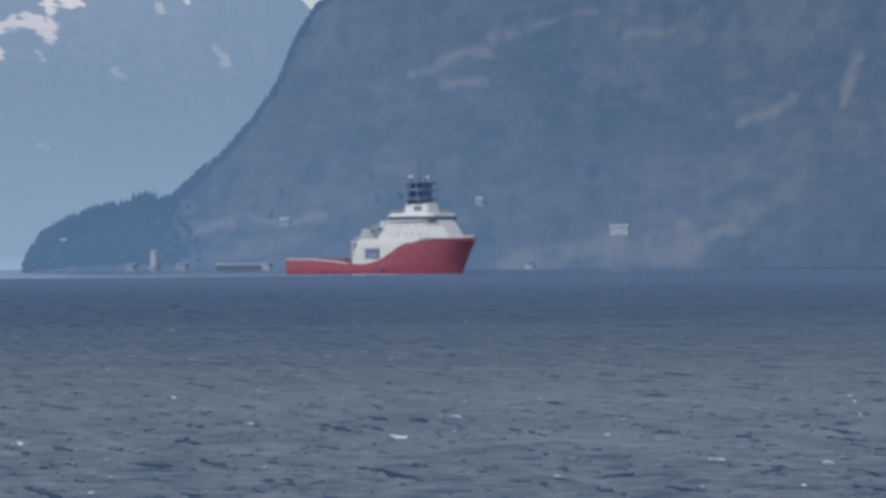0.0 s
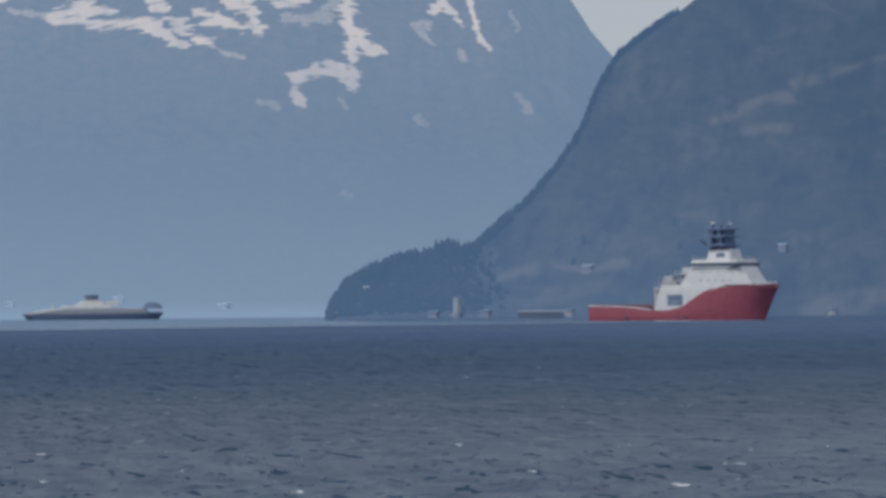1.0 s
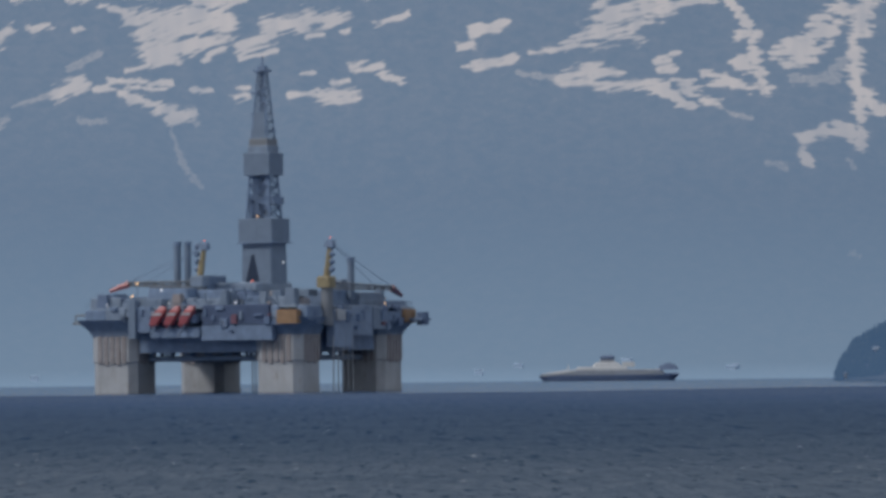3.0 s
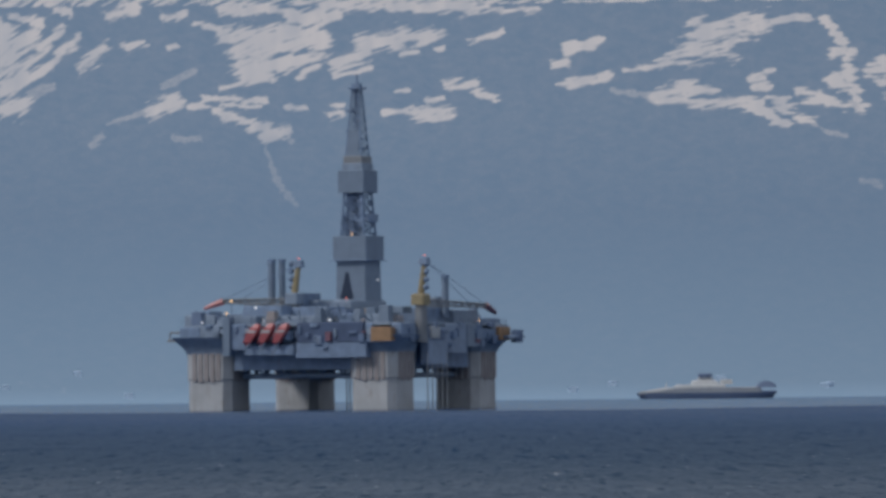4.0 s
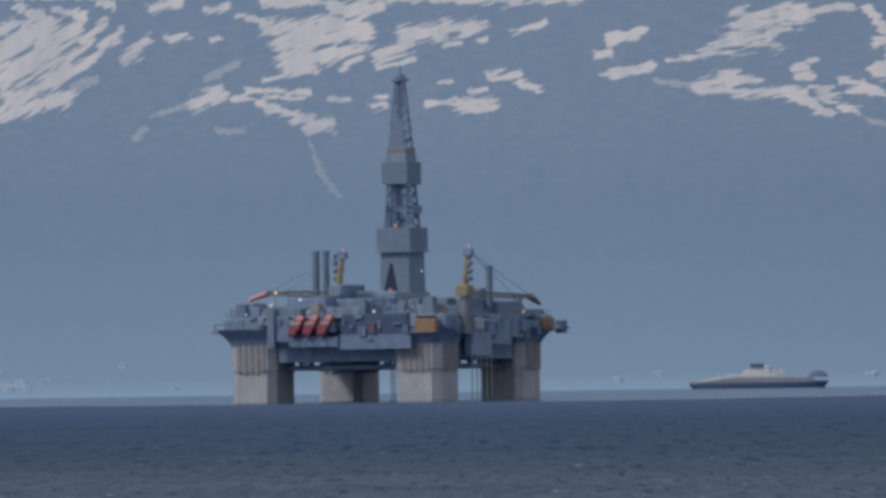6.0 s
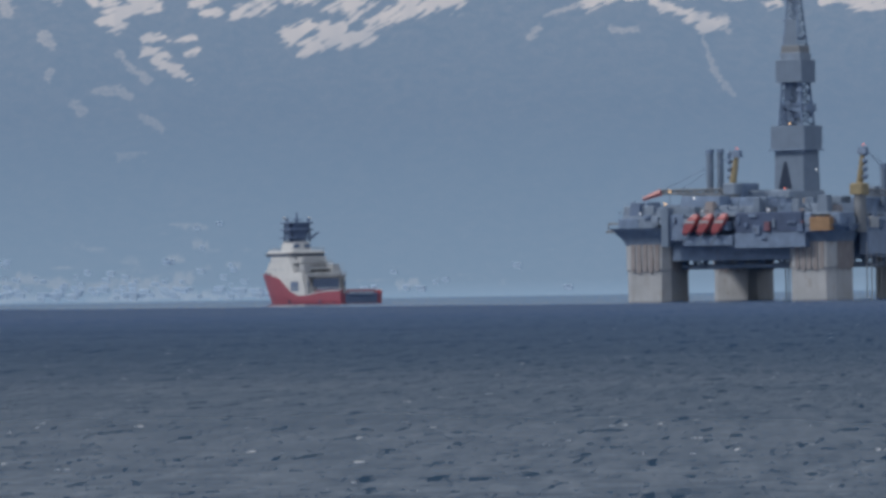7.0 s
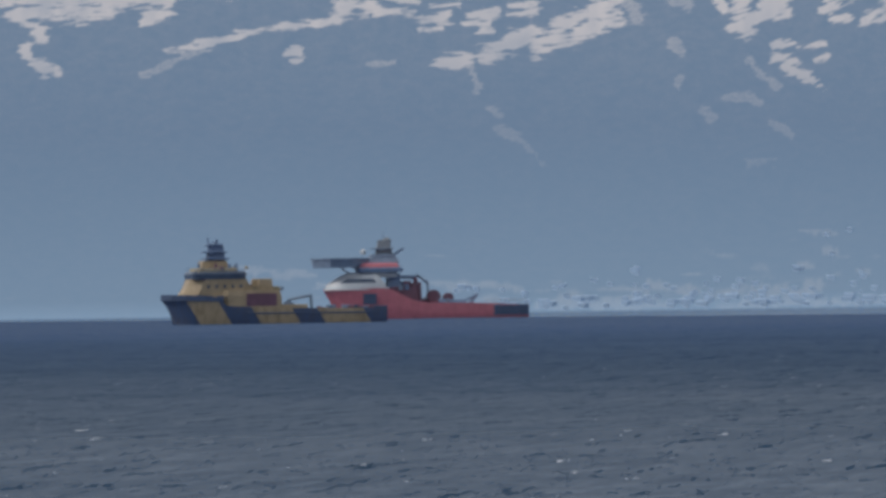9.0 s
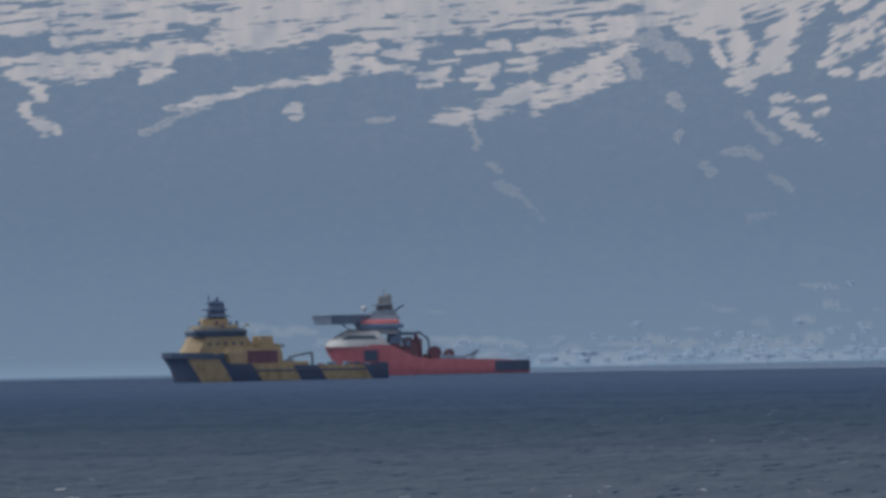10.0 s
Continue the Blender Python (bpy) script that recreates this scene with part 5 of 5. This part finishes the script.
    part("drill_pipe_rack", block(dx - 2.8, dx - 0.6, dy - 2.2, dy + 2.2, 53.6, 67, c=0.2), DARKSTEEL, g)
    part("top_drive", block(dx + 0.6, dx + 1.8, dy - 0.8, dy + 0.8, 54, 66, c=0.2), STEEL, g)
    part("upper_windwall", block(dx - 4.6, dx + 4.6, dy - 4.6, dy + 4.6, 67.0, 74.0, c=0.2), CLAD, g, "grey clad upper wind wall")
    part("wall_step", block(dx - 3.6, dx + 3.6, dy - 3.6, dy + 3.6, 74.0, 76.2, c=0.2), STEEL, g)
    part("wall_step", block(dx - 3.3, dx + 3.3, dy - 3.3, dy + 3.3, 76.2, 78.4, c=0.2), CLAD_WARM, g)
    u0, u1 = [rect(dx, dy, z, w, w) for z, w in ((78.4, 5.4), (100.2, 2.0))]
    for a, b in zip(u0, u1):
        part("derrick_leg", rod(a, b, 0.26), DARKSTEEL, g)
    part("lattice", lattice(u0, u1, 8, 0.11), STEEL, g)
    for fx, fy in ((0, -1), (-1, 0)):
        clad = []
        for z, w in ((78.4, 2.75), (86.6, 2.1)):
            a, b2 = (dx - w, dx + w * 0.7) if fx == 0 else (dy - w, dy + w)
            clad.append([(a, dy - w - 0.1, z), (b2, dy - w - 0.1, z), (b2, dy - w + 0.05, z), (a, dy - w + 0.05, z)] if fx == 0 else [(dx - w - 0.1, a, z), (dx - w - 0.1, b2, z), (dx - w + 0.05, b2, z), (dx - w + 0.05, a, z)])
        part("mast_cladding", loft(clad), CLAD, g, "tapering grey cladding above the wind wall")
    part("mast_ladder", rod((dx, dy, 78), (dx, dy, 100), 0.4, sides=6), DARKSTEEL, g)
    part("crown_block", block(dx - 1.3, dx + 1.3, dy - 1.3, dy + 1.3, 100.0, 101.0), DARKSTEEL, g)
    part("crown_platform", block(dx - 2.2, dx + 2.2, dy - 2.2, dy + 2.2, 99.2, 99.9), DARKSTEEL, g)
    part("crown_pole", rod((dx, dy, 101), (dx, dy, 104), 0.5, 0.3), DARKSTEEL, g)
    for z, s in ((92.4, -1), (86.0, -1), (80.5, 1)):
        part("side_platform", block(dx + s * 1.5, dx + s * 3.6, dy - 1.6, dy + 1.6, z, z + 0.6), DARKSTEEL, g)
    # flue stacks
    for a, b, z0, z1, r in ((-15.1, -19.5, 30, 46.2, 1.15), (-11.5, -19.5, 30, 46.2, 1.05), (35.0, 0.0, 28, 40.8, 1.1)):
        st = part("exhaust_flue", rod((a, b, z0), (a, b, z1), r, sides=12), CLAD, g)
        part("stack_cap", rod((a, b, z1 - 1), (a, b, z1 + 0.3), r + 0.15, sides=12), DARKSTEEL, st)
    # cranes
    for a, b, z0, tip, cab in ((-6.3, -21.0, 29.0, (-29.0, -27.5, 33.6), False), (38.6, -23.0, 28.0, (41.0, 17.0, 31.6), True)):
        part("crane_pedestal", rod((a, b, 20.0 if cab else 26.3), (a, b, z0 + 4), 1.9, 1.7, sides=12), CLAD_WARM, g)
        part("crane_cab", block(a - 2.6, a + 2.2, b - 2.2, b + 2.2, z0 + 3.5, z0 + 7.0, c=0.5), CRANE_YELLOW if cab else STEEL, g)
        kp = [Vector((a, b, z0 + 7)), Vector((a + (1.4 if cab else 1.6), b, 45.2))]
        part("king_post", rod(kp[0], kp[1], 1.15, 0.75, sides=8), CRANE_YELLOW, g, "yellow crane king post")
        part("sheave_head", block(kp[1].x - 1.7, kp[1].x + 1.5, b - 1.2, b + 1.2, 43.8, 46.0, 0.8), DARKSTEEL, g)
        for q in range(4):
            part("winch_gear", ball((a + (1.8 if cab else -1.1), b, z0 + 9.0 + 2.3 * q), 0.95, 1.0), DARKSTEEL, g)
        root = Vector((a, b, z0 + 4.2))
        tipv = Vector(tip)
        q0 = [root + Vector((0, sy * 1.1, sz * 1.0)) for sy, sz in ((-1, -1), (1, -1), (1, 1), (-1, 1))]
        q1 = [tipv + Vector((0, sy * 0.5, sz * 0.5)) for sy, sz in ((-1, -1), (1, -1), (1, 1), (-1, 1))]
        for c0, c1 in zip(q0, q1):
            part("boom_chord", rod(c0, c1, 0.28, sides=5), CLAD_WARM, g)
        part("boom_lattice", lattice(q0, q1, 9, 0.14), CLAD_WARM, g)
        way = (tipv - root).normalized()
        part("boom_tip", rod(tipv - way * 1.0, tipv + way * 5.0 + Vector((0, 0, -2.2)), 1.2, 0.6, sides=6), LIFERED if not cab else MAROON, g)
        for f in (0.75, 1.0):
            part("boom_stay", rod(kp[1], root.lerp(tipv, f), 0.1, sides=4), DARKSTEEL, g)
        part("warning_light", ball((kp[1].x, b, 46.6), 0.3), LAMP_RED, g)
    # working lights
    for a, b, z, m, r in ((-21.5, -36.8, 29.7, LAMP, 0.34), (-23.3, -30.5, 33.6, LAMP, 0.35), (-30.0, -37.2, 27.0, LAMP_WHITE, 0.3), (-14.5, -31, 31.4, LAMP_WHITE, 0.4), (5.6, -5.6, 54.2, LAMP, 0.28),
                          (14, -36, 27.2, LAMP_WHITE, 0.45), (20.5, -25.5, 29.8, LAMP_WHITE, 0.45), (3.4, -5.4, 34.2, LAMP_RED, 0.3), (10.0, 3.0, 40.0, LAMP_WHITE, 0.35), (36.5, 20, 27, LAMP, 0.3), (-9.0, -36, 27.4, LAMP_WHITE, 0.25)):
        part("work_light", ball((a, b, z), r), m, g)
    part("light_mast", rod((-23.3, -30.5, 28), (-23.3, -30.5, 33.4), 0.15), STEEL, g)
    return g


# ---- buildings on the shores ----
def house(name, p, d, ground, w, dp, h, turn, wall, label, roof=None, panes=True):
    x, y, z = spot(p, ground, d)
    t = thing(name, x, y, z, turn - math.degrees(p / UNIT), label, "house", "shore houses")
    part("wall", block(-w / 2, w / 2, -dp / 2, dp / 2, -2.0, h, c=0.05), wall, t)
    rf = [[(sx * (w / 2 + 0.3), -dp / 2 - 0.35, h - 0.15), (sx * (w / 2 + 0.3), dp / 2 + 0.35, h - 0.15), (sx * (w / 2 + 0.3), 0, h + dp * 0.36)] for sx in (-1, 1)]
    part("roof", loft(rf), roof or HILL_ROOF, t)
    if panes:
        windows_along(t, [-w * 0.28, 0, w * 0.28], -dp / 2, h * 0.35, w * 0.13, h * 0.3, "y")
    return t


def shore_buildings():
    def hill_d(p, e):
        top = float(hill_sky(np.array([p]))[0])
        return float(hill_surface(np.array([float(p)]), np.array([(e + 17) / (top + 17)]))[1][0])
    for p, e, w, h, wall, label in ((1924, 46, 8.4, 3.0, HILL_WALL, "white timber house on a grassy point"), (1299, -13, 4.0, 2.2, HILL_WALL, "small white boathouse at the water"), (884, -12, 3.0, 1.8, HILL_WALL, "small white hut on the headland tip"),
                                    (942, 26, 2.6, 3.4, HILL_GREY, "pale hut among the trees"), (1678, 97, 3.8, 3.0, HILL_GREY, "grey timber house on the slope"), (1333, 64, 4.5, 2.6, HILL_GREY, "pale house in a clearing"), (1764, -14, 3.6, 2.0, HILL_WALL, "small white shed at the shore"),
                                    (1150, -13, 5.0, 2.2, HILL_GREY, "low boathouse at the shore"), (1060, -13, 4.5, 2.0, HILL_GREY, "low boathouse at the shore")):
        house("shore_house", p, hill_d(p, e), e, w, 2.6, h, random.Random(p).uniform(-26, -12), wall, label, HILL_ROOF if h < 2.3 else HILL_GREY, False)
    x, y, z = spot(1102, -9, 2784)
    tank = thing("harbour_beacon", x, y, z, 0, "white round harbour tower on the quay", "tower")
    part("tower", rod((0, 0, -2), (0, 0, 7.4), 2.0, 1.9, sides=14), HILL_WALL, tank)
    part("cap", rod((0, 0, 7.4), (0, 0, 7.9), 2.2, 1.4, sides=14), HILL_GREY, tank)
    part("plinth", rod((0, 0, -3), (0, 0, 0.6), 3.0, sides=14), HILL_GREY, tank)
    x, y, z = spot(1250, -16, 2770)
    quay = thing("quay_shed", x, y, 2.2, -6.6, "long low quay shed with a pale roof edge", "building")
    part("wall", block(-10.5, 10.5, -3, 3, -4, 0.6), HILL_ROOF, quay)
    part("roof", block(-10.8, 10.8, -3.1, 3.1, 0.6, 1.2, 0.95), HILL_WALL, quay)
    # villages along the far shore
    rng = random.Random(12)
    sites = [(502, 20, 7), (686, 8, 7), (694, 9, 5), (310, 14, 6), (60, 6, 6), (240, 3, 6)]
    for p, e in ((-1821, 30), (-1472, 25), (-1332, 12), (-1282, -2), (-1191, 80), (-1200, 116), (-1227, 20), (-1136, 40), (-1246, 56), (-832, 6), (-1160, 124), (-1315, 8), (-1485, 30), (-1255, 55), (-1140, 48), (-1365, 12), (-1834, 32), (-1685, 2)):
        sites.append((p, e, rng.uniform(3.2, 5.0)))
    for k in range(85):
        sites.append((rng.gauss(-1380, 300), abs(rng.gauss(0, 30)) - 7, rng.uniform(3.0, 5.6)))
    for k in range(22):
        sites.append((rng.uniform(-2300, -900), rng.uniform(-8, 12), rng.uniform(3.0, 5.6)))
    for k in range(46):
        sites.append((rng.gauss(-1450, 330), rng.uniform(-8, 10), rng.uniform(5.0, 9.0)))
    for p, e, w in sites:
        s = (e + 13) / (float(far_sky(np.array([float(p)]))[0]) + 13)
        d = float(far_surface(np.array([float(p)]), np.array([s]))[1][0])
        white = rng.random() < 0.6 and e < 60
        house("village_house", p, d - 1.0, e, w, w * 0.24, rng.uniform(1.4, 2.4), rng.uniform(-30, -18), HAZE_WALL if white else HAZE_DARK, "pale haze-tinted village house under the mountain" if white else "grey haze-tinted village house under the mountain", HAZE_ROOF, False)


# ---- build ----
build_far_mountain()
build_hill()
build_woods()
water = build_sea()
RIG_D = 1896.0
rx, ry = on_sea(-162, RIG_D)
drilling_rig(rx, ry, -28 + 0.7)
s1x, s1y = on_sea(1512, 2111)
red_white_vessel(s1x, s1y, -33 - 8.0, "red and white anchor-handling vessel with dark blue mast on the fjord")
s2x, s2y = on_sea(-993, 2330)
red_white_vessel(s2x, s2y, 180 - 61 + 5.2, "red and white anchor-handling vessel seen by its open stern deck")
s3x, s3y = on_sea(-2182, 1855)
striped_vessel(s3x, s3y, 180 + 12 + 11.5)
s4x, s4y = on_sea(-1911, 2290)
helideck_vessel(s4x, s4y, 180 + 5 + 10.1)
FERRY_D = 3716.0
ferry = car_ferry(0, 0, 0)
shore_buildings()


def motions():
    rows = []
    for t in (0.0, 2.5, 5.0, 7.5, 10.0):
        p = 479 + 6.3 * (t - 4.5)
        fx, fy = on_sea(p, FERRY_D)
        rows.append((t, pose(fx, fy, 0, 0, 0, -math.degrees(p / UNIT))))
    walk(ferry, rows)
    # the chop drifts with the wind
    walk(water, [(0.0, pose(0, 0, 0)), (5.0, pose(-3.2, -4.4, 0)), (10.0, pose(-6.4, -8.8, 0))])


motions()
